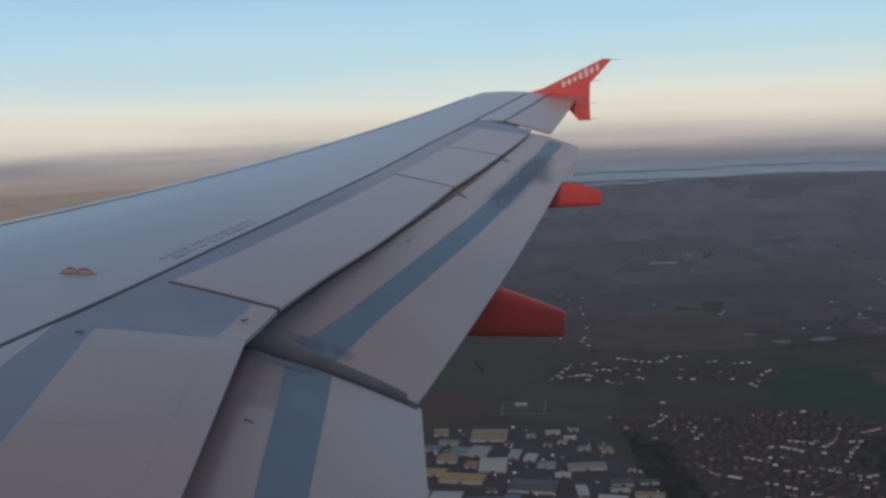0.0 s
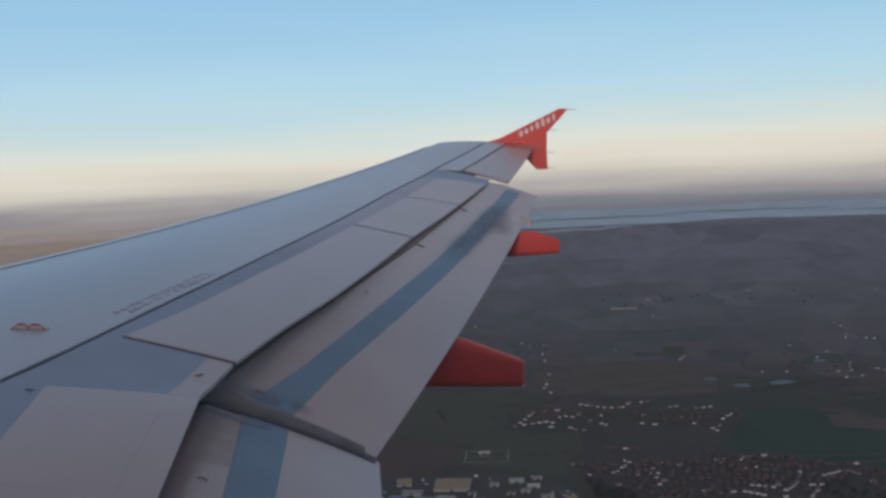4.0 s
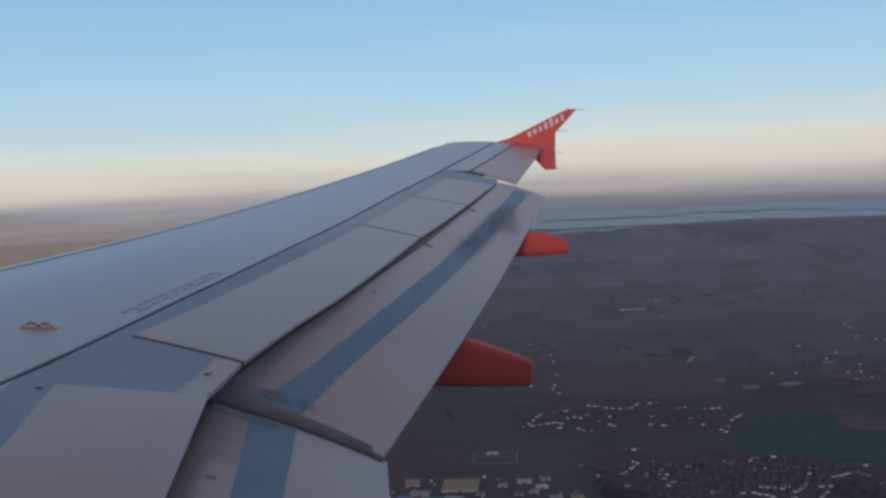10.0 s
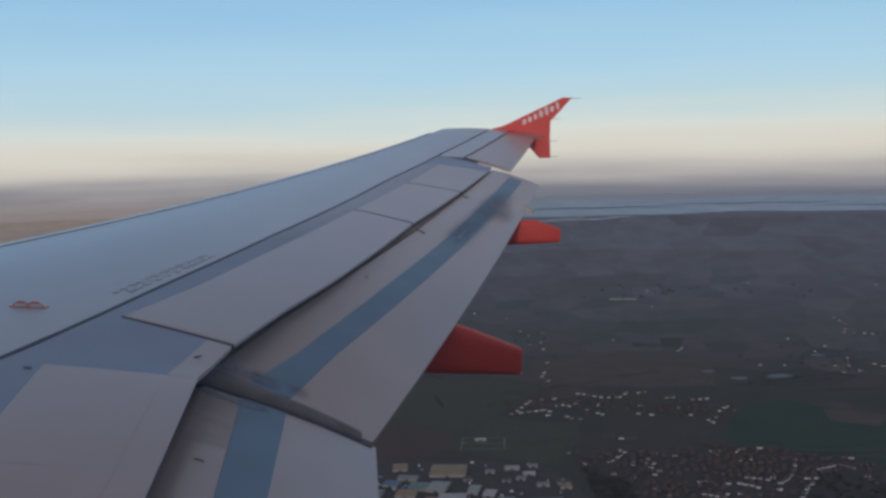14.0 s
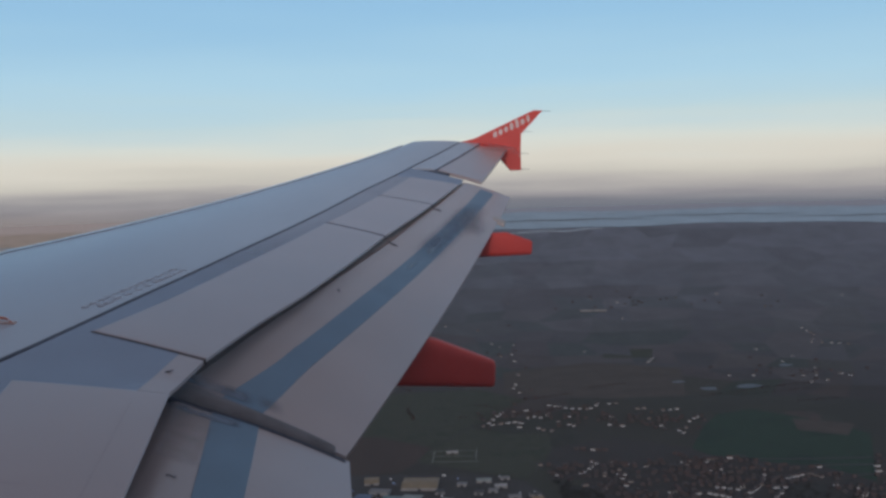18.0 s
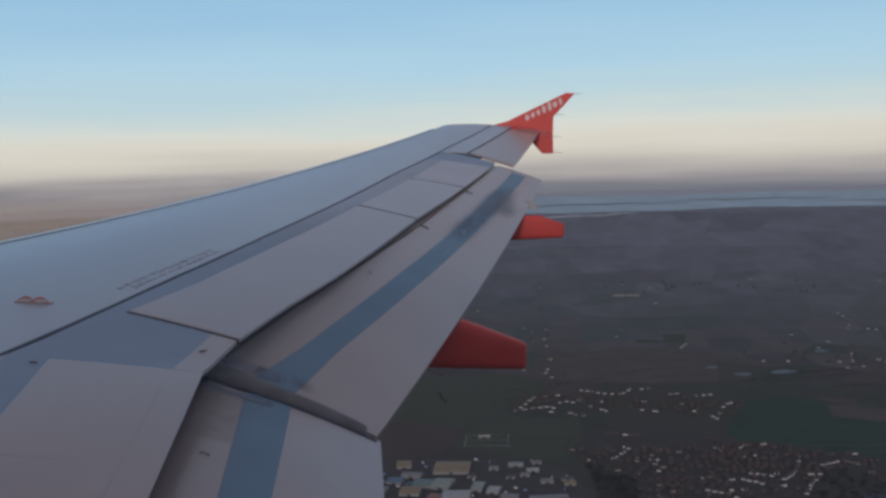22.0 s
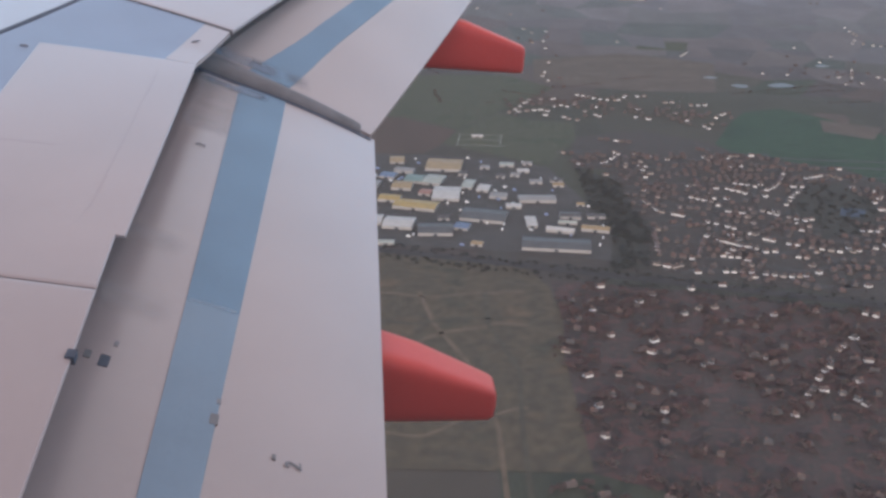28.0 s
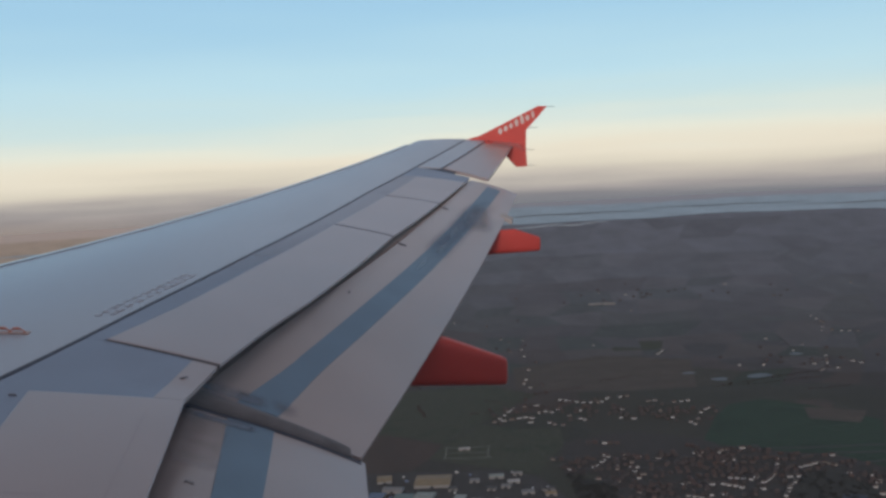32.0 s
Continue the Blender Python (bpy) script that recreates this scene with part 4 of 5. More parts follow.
patch("field", [(382, 2183), (600, 2250), (777, 2129), (686, 1851), (546, 1869), (421, 1916), (353, 1980)], M_PALE, "pale mauve stubble field above the village", "field")
patch("field", [(723, 2578), (845, 2505), (758, 2272), (648, 2302)], M_GRASS, "green winter crop among bare fields", "field")
patch("yard", WORKS, M_YARD, "grey paved works yards", "yard", 0.3)
patch("estate", [(342, 1544), (466, 1582), (565, 1492), (609, 1427), (710, 1354), (743, 1272), (828, 1231), (603, 870), (545, 907), (373, 965), (317, 998), (349, 1193), (355, 1368), (306, 1374)], M_TOWN, "brown garden plots of a housing estate", "estate", 0.2)
patch("estate", [(201, 972), (362, 933), (526, 873), (591, 850), (375, 502), (169, 616), (176, 701), (182, 796), (196, 876)], M_WOODED, "brown wooded garden plots of an older estate", "estate", 0.2)


# patchwork of farm fields beyond the estates
FARM = (((0.076, 0.055, 0.049), "bare mauve-brown winter field", "bare_field"), ((0.030, 0.046, 0.030), "dark green winter pasture", "pasture"), ((0.054, 0.051, 0.036), "olive rough grazing", "grazing"),
        ((0.060, 0.052, 0.052), "grey-brown fallow field", "fallow"), ((0.088, 0.070, 0.064), "pale stubble field at dusk", "stubble"), ((0.048, 0.041, 0.041), "dark ploughed field", "plough"))
FARM = [(tuple(0.62 * v + 0.22 * w for v, w in zip(c, (0.058, 0.050, 0.046))), lb, nm) for c, lb, nm in FARM]
FAR_HAZE = (0.150, 0.166, 0.205)  # haze colour, mixed into the fields the farther off they lie
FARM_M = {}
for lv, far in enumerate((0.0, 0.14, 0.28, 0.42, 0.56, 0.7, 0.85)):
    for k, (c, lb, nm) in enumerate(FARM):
        c = tuple(v * (1 - far) + w * far * (0.85 + 0.05 * k) for v, w in zip(c, FAR_HAZE))
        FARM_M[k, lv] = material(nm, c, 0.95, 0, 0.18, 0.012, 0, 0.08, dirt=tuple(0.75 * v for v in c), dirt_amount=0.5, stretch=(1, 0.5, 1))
frng = random.Random(31)
FAZ = 19
FIELD_R = [1990 + 150 * j for j in range(9)] + [3350, 3530, 3730, 3950, 4130, 4270]
knots = {}
for i in range(FAZ + 1):
    for j, r in enumerate(FIELD_R):
        az, r = radians(1 + 2.35 * i + 0.8 * frng.uniform(-1, 1) + 0.5 * (j % 2)), r + 40 * frng.uniform(-1, 1)
        knots[i, j] = (r * math.sin(az), r * math.cos(az))
for i in range(FAZ):
    for j in range(len(FIELD_R) - 1):
        if frng.random() < 0.28:
            continue
        k = frng.randrange(len(FARM))
        bm = bmesh.new()
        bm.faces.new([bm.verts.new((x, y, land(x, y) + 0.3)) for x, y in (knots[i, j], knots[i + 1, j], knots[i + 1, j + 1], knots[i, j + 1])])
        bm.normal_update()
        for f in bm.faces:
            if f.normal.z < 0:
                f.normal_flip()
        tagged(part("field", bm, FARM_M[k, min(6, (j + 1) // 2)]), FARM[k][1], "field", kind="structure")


def inside(x, y, poly):
    hit = False
    for (x0, y0), (x1, y1) in zip(poly, poly[1:] + poly[:1]):
        if (y0 > y) != (y1 > y) and x < (x1 - x0) * (y - y0) / (y1 - y0) + x0:
            hit = not hit
    return hit


# playing field lines
bm = bmesh.new()
for x, y, w, h in ((160, 1540, 0.6, 62), (228, 1540, 0.6, 62), (194, 1508, 68, 0.6), (194, 1571, 68, 0.6), (194, 1540, 68, 0.5)):
    bmesh.ops.create_cube(bm, size=1, matrix=Matrix.Translation((x - 5, y - 8, 0.6)) @ pose(0, 0, 0, 0, 0, -10) @ Matrix.Diagonal((w, h, 0.1, 1)))
tagged(part("pitch_lines", bm, M_CHALK), "white lines of a football pitch on grass", "markings", kind="structure")


def palette(name, colors, island, rough=0.85):
    """A paint that takes one of several colours by the random number of each object or each loose piece."""
    m = bpy.data.materials.new(name)
    m.use_nodes = True
    n, l = m.node_tree.nodes, m.node_tree.links
    b = n["Principled BSDF"]
    b.inputs["Roughness"].default_value = rough
    src = n.new("ShaderNodeNewGeometry").outputs["Random Per Island"] if island else n.new("ShaderNodeObjectInfo").outputs["Random"]
    r = n.new("ShaderNodeValToRGB")
    r.color_ramp.interpolation = "CONSTANT"
    while len(r.color_ramp.elements) < len(colors):
        r.color_ramp.elements.new(0.5)
    for i, (e, c) in enumerate(zip(r.color_ramp.elements, colors)):
        e.position, e.color = i / len(colors), (*c, 1)
    l.new(src, r.inputs[0])
    no = n.new("ShaderNodeTexNoise")
    no.inputs["Scale"].default_value = 0.6
    tc = n.new("ShaderNodeTexCoord")
    l.new(tc.outputs["Object"], no.inputs["Vector"])
    mr = n.new("ShaderNodeMapRange")
    mr.inputs["To Min"].default_value, mr.inputs["To Max"].default_value = 0.75, 1.25
    l.new(no.outputs["Fac"], mr.inputs["Value"])
    mu = n.new("ShaderNodeVectorMath")
    mu.operation = "SCALE"
    l.new(r.outputs[0], mu.inputs[0])
    l.new(mr.outputs[0], mu.inputs["Scale"])
    l.new(mu.outputs[0], b.inputs["Base Color"])
    return m


WHITE, CREAM, BRICK, BUFF = (0.43, 0.42, 0.42), (0.22, 0.19, 0.175), (0.054, 0.042, 0.041), (0.068, 0.054, 0.051)
WALLS_A = [WHITE, WHITE, CREAM, WHITE, WHITE, WHITE, CREAM, WHITE]
WALLS_B = [BUFF, BRICK, WHITE, BRICK, BUFF, BRICK, BUFF, BRICK, WHITE, BRICK, BUFF, BRICK, CREAM, BRICK, BUFF, BRICK]
ROOFS = [(0.0658, 0.0455, 0.0433), (0.0488, 0.0419, 0.0424), (0.0733, 0.0464, 0.0424), (0.0470, 0.0428, 0.0441), (0.0582, 0.0428, 0.0406)]
M_WALL_A, M_WALL_B = palette("stucco_and_brick_walls", WALLS_A, False), palette("mostly_brick_walls", WALLS_B, False)
M_WALL_AI, M_WALL_BI = palette("estate_walls", WALLS_A, True), palette("old_estate_walls", WALLS_B, True)
M_ROOF, M_ROOFI = palette("tiled_roof", ROOFS, False), palette("estate_roofs", ROOFS, True)
M_CHIM = material("chimney_brick", (0.20, 0.11, 0.085), 0.9, 0, 0.2, 2)
M_PANE = material("dark_window", (0.03, 0.035, 0.045), 0.15, 0, 0.1)


def box_faces(x0, x1, y0, y1, z0, z1):
    v = [(x0, y0, z0), (x1, y0, z0), (x1, y1, z0), (x0, y1, z0), (x0, y0, z1), (x1, y0, z1), (x1, y1, z1), (x0, y1, z1)]
    return v, [(0, 3, 2, 1), (4, 5, 6, 7), (0, 1, 5, 4), (1, 2, 6, 5), (2, 3, 7, 6), (3, 0, 4, 7)]


def house_shapes(w, d, h, rise, hip, gable):
    """Wall and roof meshes of a house: gable walls, pitched roof with eaves; a front gable on some."""
    a, b = w / 2, d / 2
    if hip:
        wv, wf = box_faces(-a, a, -b, b, 0, h)
    else:
        wv = [(-a, -b, 0), (a, -b, 0), (a, b, 0), (-a, b, 0), (-a, -b, h), (a, -b, h), (a, b, h), (-a, b, h), (-a, 0, h + rise), (a, 0, h + rise)]
        wf = [(0, 1, 5, 4), (2, 3, 7, 6), (1, 2, 6, 9, 5), (3, 0, 4, 8, 7)]
    o, k = 0.45, (a * 0.55 if hip else a + 0.3)
    rv = [(-a - o, -b - o, h - 0.25), (a + o, -b - o, h - 0.25), (a + o, b + o, h - 0.25), (-a - o, b + o, h - 0.25), (-k, 0, h + rise), (k, 0, h + rise)]
    rf = [(0, 1, 5, 4), (2, 3, 4, 5), (1, 2, 5), (3, 0, 4)]
    if gable:
        g, s = a * 0.45, -b - 1.6
        base = len(wv)
        wv += [(-g, s, 0), (g, s, 0), (g, -b + 0.1, 0), (-g, -b + 0.1, 0), (-g, s, h), (g, s, h), (g, -b + 0.1, h), (-g, -b + 0.1, h), (0, s, h + rise * 0.7)]
        wf += [tuple(base + i for i in f) for f in ((0, 1, 5, 8, 4), (1, 2, 6, 5), (3, 0, 4, 7))]
        base = len(rv)
        rv += [(-g - 0.3, s - 0.3, h - 0.2), (0, s - 0.3, h + rise * 0.75), (g + 0.3, s - 0.3, h - 0.2), (-g - 0.3, -0.2, h - 0.2), (0, -0.2, h + rise * 0.75), (g + 0.3, -0.2, h - 0.2)]
        rf += [tuple(base + i for i in f) for f in ((0, 1, 4, 3), (1, 2, 5, 4))]
    return (wv, wf), (rv, rf)


KINDS = [(5.4, 5.2, 2.7, 1.7, False, False), (7.6, 5.2, 2.7, 1.8, True, False), (6.2, 5.2, 2.6, 1.8, False, True), (8.2, 5, 2.7, 1.7, False, False), (7.0, 5.6, 2.3, 1.7, True, True), (5.6, 5, 2.7, 1.8, True, False)]
SHAPES = [house_shapes(*k) for k in KINDS]


def mesh_from(name, vf, mat):
    me = bpy.data.meshes.new(name)
    me.from_pydata([tuple(v) for v in vf[0]], [], vf[1])
    me.materials.append(mat)
    return me


rng = random.Random(7)
spots = []  # x, y, heading, kind, estate
streets = []


def row(points, step, both, estate, miss=0.12, setback=12.0, road=True):
    """Houses on one or both sides of a street through points."""
    if road:
        streets.append(points)
    run = 0.0
    style = rng.randrange(len(KINDS))
    tone = estate
    for (x0, y0), (x1, y1) in zip(points, points[1:]):
        d = math.hypot(x1 - x0, y1 - y0)
        hd = math.atan2(y1 - y0, x1 - x0)
        while run < d:
            s = run / d
            for side in ((1, -1) if both else (1,)):
                if rng.random() < miss:
                    continue
                off = side * (setback + rng.uniform(-1.2, 1.2))
                x, y = x0 + (x1 - x0) * s - math.sin(hd) * off, y0 + (y1 - y0) * s + math.cos(hd) * off
                if any(inside(x, y, p) for p in (PARK, PITCH, HEATH, WORKS, CRESCENT, BELT)):
                    continue
                spots.append((x, y, hd + (0 if side > 0 else math.pi) + rng.uniform(-0.05, 0.05), style if rng.random() < 0.75 else rng.randrange(len(KINDS)), tone))
            run += step + rng.uniform(-1.5, 2.5)
        run -= d


def wavy(x0, x1, y0, slope, amp, phase, n=14):
    return [(x0 + (x1 - x0) * i / n, y0 + slope * (x1 - x0) * i / n + amp * math.sin(i * 0.55 + phase) + 0.4 * amp * math.sin(i * 1.3 + 2 * phase)) for i in range(n + 1)]


def terrace(points, step, tone, miss=0.1):
    """Houses wall to wall along a line."""
    run = 0.0
    style = rng.choice((0, 0, 3, 5))
    for (x0, y0), (x1, y1) in zip(points, points[1:]):
        d, hd = math.hypot(x1 - x0, y1 - y0), math.atan2(y1 - y0, x1 - x0)
        while run < d:
            if rng.random() > miss:
                s = run / d
                spots.append((x0 + (x1 - x0) * s + rng.uniform(-1, 1), y0 + (y1 - y0) * s + rng.uniform(-1.5, 1.5), hd + rng.uniform(-0.06, 0.06), style if rng.random() < 0.8 else rng.randrange(len(KINDS)), tone))
            run += step * rng.uniform(0.9, 1.2)
        run -= d


# newer estate beyond the railway: pale rendered terraces among brown brick ones
PALE_ROWS = (
    ((374, 1225), (382, 1183), (404, 1167), (416, 1157)),
    ((432, 1141), (441, 1135), (453, 1120), (464, 1116)),
    ((426, 1078), (436, 1066), (461, 1050)),
    ((483, 1079), (510, 1061), (543, 1041), (566, 1032), (583, 1040)),
    ((517, 1178), (530, 1163), (554, 1143), (571, 1143)),
    ((521, 1294), (549, 1277)),
    ((502, 1270), (524, 1245)),
    ((556, 1264), (581, 1286), (609, 1338)))
PALE_CLOSES = (
    ((552, 1192), (568, 1218), (589, 1247), (617, 1282)),
    ((633, 1312), (660, 1323), (674, 1324), (680, 1301)),
    ((442, 1235), (465, 1214), (480, 1205)),
    ((408, 1382), (428, 1374)),
    ((413, 1029), (430, 1025)),
    ((429, 1019), (444, 1015)),
    ((330, 1010), (344, 1000), (362, 1008)),
    ((470, 1045), (485, 1035)),
    ((499, 1023), (523, 1013)),
    ((400, 985), (436, 980)),
    ((441, 976), (469, 968)),
    ((476, 969), (490, 967)),
    ((605, 1104), (634, 1097)),
    ((358, 1397), (396, 1447)))
BRICK_ROWS = (
    ((523, 1463), (547, 1429), (565, 1393), (596, 1362)),
    ((385, 1267), (407, 1287), (428, 1302)),
    ((425, 1269), (438, 1265)),
    ((314, 1411), (334, 1371)),
    ((385, 1528), (427, 1509)),
    ((403, 1343), (423, 1341)),
    ((521, 1407), (557, 1384)),
    ((476, 1095), (515, 1121)),
    ((384, 1032), (408, 1084), (422, 1102)),
    ((354, 1109), (339, 1037)),
    ((620, 1125), (646, 1105)),
    ((478, 1382), (508, 1344)),
    ((411, 1452), (439, 1423)),
    ((365, 1312), (420, 1389)))
VILLAGE_ROWS = (
    ((262, 1707), (286, 1747), (310, 1798), (344, 1807)),
    ((281, 1713), (324, 1725), (338, 1706)),
    ((364, 1754), (383, 1739)),
    ((354, 1671), (363, 1642), (384, 1659)),
    ((410, 1837), (448, 1798), (479, 1790), (511, 1843)),
    ((398, 1711), (422, 1662)),
    ((524, 1822), (546, 1829)),
    ((562, 1770), (579, 1772)),
    ((603, 1746), (636, 1751)),
    ((479, 1667), (504, 1647)),
    ((563, 1640), (574, 1639)),
    ((579, 1599), (583, 1575)),
    ((619, 1657), (630, 1652)))
FAR_ROWS = (
    ((1252, 2510), (1240, 2412), (1182, 2320)),
    ((1075, 2198), (1093, 2203)),
    ((1055, 2052), (1011, 1960)),
    ((1070, 1994), (1089, 1926)),
    ((1217, 2332), (1278, 2283)),
    ((731, 2217), (760, 2264)),
    ((874, 2008), (917, 2002)),
    ((467, 2550), (484, 2504)),
    ((414, 2741), (431, 2748)))
for pts in PALE_ROWS + PALE_CLOSES:
    terrace(pts, 8.6, 0, 0.08)
for pts in BRICK_ROWS:
    terrace(pts, 8.8, 1, 0.1)
for pts in VILLAGE_ROWS:
    terrace(pts, 12.5, 0, 0.2)
for pts in FAR_ROWS:
    terrace(pts, 20, 0, 0.45)
CRESCENT = [(572, 1213), (631, 1286), (672, 1286), (679, 1188), (629, 1101), (553, 1077), (568, 1125), (551, 1170)]
BELT = [(313, 1368), (359, 1319), (349, 1193), (348, 1110), (317, 998), (274, 1003), (300, 1096), (296, 1222)]
for k in range(13):
    xl = 350 + 14 * (k % 3) - 4 * k
    row(wavy(xl, 600 + 30 * k, 985 + 40 * k, -0.19, 14, 1.3 * k), 10.5, True, 1, 0.42, 9)
for k in range(5):  # crossing closes
    row([(425 + 92 * k, 950 - 14 * k), (445 + 94 * k, 1020), (430 + 97 * k, 1105), (455 + 97 * k, 1182)], 10.5, True, 1, 0.5, 9)
for k in range(4):
    row([(382 + 68 * k, 1215), (406 + 72 * k, 1288), (396 + 77 * k, 1374), (415 + 68 * k, 1440)], 10.5, True, 1, 0.5, 9)
# brick cottages of the village on the edge of the farmland
for i in range(90):
    u = rng.random()
    x, y = 262 + 400 * u, 1715 + 60 * math.sin(3.1 * u + 0.3) - 80 * u + rng.gauss(0, 40)
    if not inside(x, y, PARK) and not inside(x, y, PITCH):
        spots.append((x, y, rng.choice((-0.2, 0.1, 1.3)) + rng.uniform(-0.15, 0.15), rng.randrange(len(KINDS)), 1))
# older wooded estate on the near side
for k in range(10):
    row(wavy(186 - 5 * k, 615 - 18 * k, 900 - 44 * k, -0.20, 14, 0.9 * k), 14, True, 1, 0.8, 10, False)
OLD_WHITE = ((251, 955), (245, 925), (283, 916), (301, 930), (320, 881), (347, 941), (339, 894), (356, 895), (274, 823), (258, 805), (235, 841), (196, 763), (224, 765), (209, 728), (194, 711), (306, 777), (358, 788), (383, 950), (410, 874), (454, 880), (468, 823), (395, 727), (433, 738))
for x, y in OLD_WHITE:
    for k in range(rng.choice((1, 2, 2))):
        spots.append((x + 7 * k, y + rng.uniform(-3, 3), rng.uniform(-0.7, 0.7), rng.randrange(len(KINDS)), 0))
OLD_ROWS = (
    ((379, 719), (397, 741), (414, 760), (431, 785), (466, 821)),
    ((416, 708), (425, 693)),
    ((505, 870), (516, 863)))
for pts in OLD_ROWS:
    terrace(pts, 9.5, 0, 0.15)
# string of white cottages along the lane to the village
for i in range(20):
    u = rng.random()
    x, y = line([(1800, 330), (1930, 385), (2394, 425), (2760, 452)], 1800 + 800 * u), 1800 + 800 * u
    spots.append((x + rng.gauss(0, 20), y, rng.choice((0.1, 1.5)) + rng.uniform(-0.3, 0.3), rng.randrange(len(KINDS)), 0 if rng.random() < 0.4 else 1))
# villages farther out
for cx, cy, n in ((930, 2000, 8), (1040, 2060, 9)):
    for i in range(n):
        a, r = rng.uniform(0, 6.28), 15 + 85 * math.sqrt(rng.random())
        spots.append((cx + r * math.cos(a) * 1.5, cy + r * math.sin(a), rng.uniform(0, 6.28), rng.randrange(len(KINDS)), 0 if rng.random() < 0.12 else 1))
for i in range(30):
    az, r = radians(rng.gauss(18, 4.5)), rng.gauss(3130, 75)
    spots.append((r * math.sin(az), r * math.cos(az), rng.uniform(-0.6, 0.6), rng.randrange(len(KINDS)), 1))
for i in range(10):
    az, r = radians(rng.uniform(6, 30)), rng.uniform(1900, 3000)
    spots.append((r * math.sin(az), r * math.cos(az), rng.uniform(0, 6.28), rng.randrange(len(KINDS)), 0 if i % 3 == 0 else 1))

clear = []
for s in sorted(spots, key=lambda q: q[4]):
    if all((s[0] - q[0]) ** 2 + (s[1] - q[1]) ** 2 > (62 if q[4] == s[4] else 110) for q in clear):
        clear.append(s)
spots = sorted(clear, key=lambda s: s[0] ** 2 + s[1] ** 2)

proto = {}
for e, wm in ((0, M_WALL_A), (1, M_WALL_B)):
    for k, (wall, roof) in enumerate(SHAPES):
        proto[e, k] = (mesh_from("wall", wall, wm), mesh_from("roof", roof, M_ROOF), mesh_from("chimney", box_faces(KINDS[k][0] * 0.25 - 0.5, KINDS[k][0] * 0.25 + 0.5, -0.4, 0.4, KINDS[k][2] + 1.0, KINDS[k][2] + KINDS[k][3] + 0.8), M_CHIM))
HOUSE_LABEL = ("low detached house with rendered or brick walls and tiled roof", "older brick house with dark tiled roof among trees")
for x, y, hd, k, e in spots[:290]:
    house = tagged(new("house"), HOUSE_LABEL[e], "house", "houses of the estates")
    house.matrix_basis = Matrix.Translation((x, y, 0.2)) @ Matrix.Rotation(hd, 4, "Z")
    wall, roof, chimney = (new(nm, me) for nm, me in zip(("wall", "roof", "chimney"), proto[e, k]))
    wall.parent, roof.parent, chimney.parent = house, house, roof


def joined(name, items, mats, label, category):
    """One mesh of many small copies: items of (shape lists per material, matrix)."""
    vs, fs, mi = [], [], []
    for shapes, m in items:
        for idx, (v, f) in enumerate(shapes):
            b = len(vs)
            vs.extend([tuple(m @ Vector(p)) for p in v])
            fs.extend([tuple(b + i for i in q) for q in f])
            mi.extend([idx] * len(f))
    me = bpy.data.meshes.new(name)
    me.from_pydata(vs, [], fs)
    for mt in mats:
        me.materials.append(mt)
    me.polygons.foreach_set("material_index", mi)
    if len(mats) == 1:
        me.polygons.foreach_set("use_smooth", [True] * len(fs))
    return tagged(new(name, me), label, category, kind="stuff")


for e, wm, nm in ((0, M_WALL_AI, "far_houses"), (1, M_WALL_BI, "far_brick_houses")):
    items = [((SHAPES[k][0], SHAPES[k][1]), Matrix.Translation((x, y, land(x, y) + 0.2)) @ Matrix.Rotation(hd, 4, "Z")) for x, y, hd, k, ee in spots[290:] if ee == e]
    joined(nm, items, (wm, M_ROOFI), ("rows of pale rendered houses with brown roofs", "rows of brick houses with brown roofs")[e], "houses")

M_DARK = material("leaf_litter", (0.0282, 0.0273, 0.0230), 0.95, 0, 0.3, 0.05, 0, 0.2)
patch("wood_floor", BELT, M_DARK, "dark floor of the tree belt beside the estate", "wood", 0.6)
patch("wood_floor", CRESCENT, M_DARK, "dark green common inside the crescent", "wood", 0.6)
M_COURT = material("blue_court", (0.026, 0.040, 0.066), 0.8, 0, 0.2, 0.1)
patch("court", [(628, 1188), (654, 1175), (638, 1146), (611, 1158)], M_COURT, "dull blue sports court on the common", "court", 0.9)
# streets
bm = bmesh.new()
for pts in streets:
    prev = None
    for i, (x, y) in enumerate(pts):
        x2, y2 = pts[min(i + 1, len(pts) - 1)]
        x1, y1 = pts[max(i - 1, 0)]
        d = math.hypot(x2 - x1, y2 - y1)
        nx, ny = -(y2 - y1) / d * 3.2, (x2 - x1) / d * 3.2
        cur = (bm.verts.new((x + nx, y + ny, 0.5)), bm.verts.new((x - nx, y - ny, 0.5)))
        if prev:
            bm.faces.new((prev[0], prev[1], cur[1], cur[0]))
        prev = cur
bmesh.ops.recalc_face_normals(bm, faces=bm.faces)
tagged(part("road", bm, M_ROAD), "grey asphalt residential streets", "road", kind="structure")
# tracks over the heath
def ribbon(pts, half, mat, label, z):
    bm = bmesh.new()
    prev = None
    for i, (x, y) in enumerate(pts):
        (x1, y1), (x2, y2) = pts[max(i - 1, 0)], pts[min(i + 1, len(pts) - 1)]
        d = math.hypot(x2 - x1, y2 - y1)
        nx, ny = -(y2 - y1) / d * half, (x2 - x1) / d * half
        cur = (bm.verts.new((x + nx, y + ny, z)), bm.verts.new((x - nx, y - ny, z)))
        if prev:
            bm.faces.new((prev[0], prev[1], cur[1], cur[0]))
        prev = cur
    bmesh.ops.recalc_face_normals(bm, faces=bm.faces)
    return tagged(part("track", bm, mat), label, "track", kind="structure")


M_TRACK = material("worn_track", (0.0883, 0.0664, 0.0459), 0.95, 0, 0.3, 0.05, 0, 0.3)
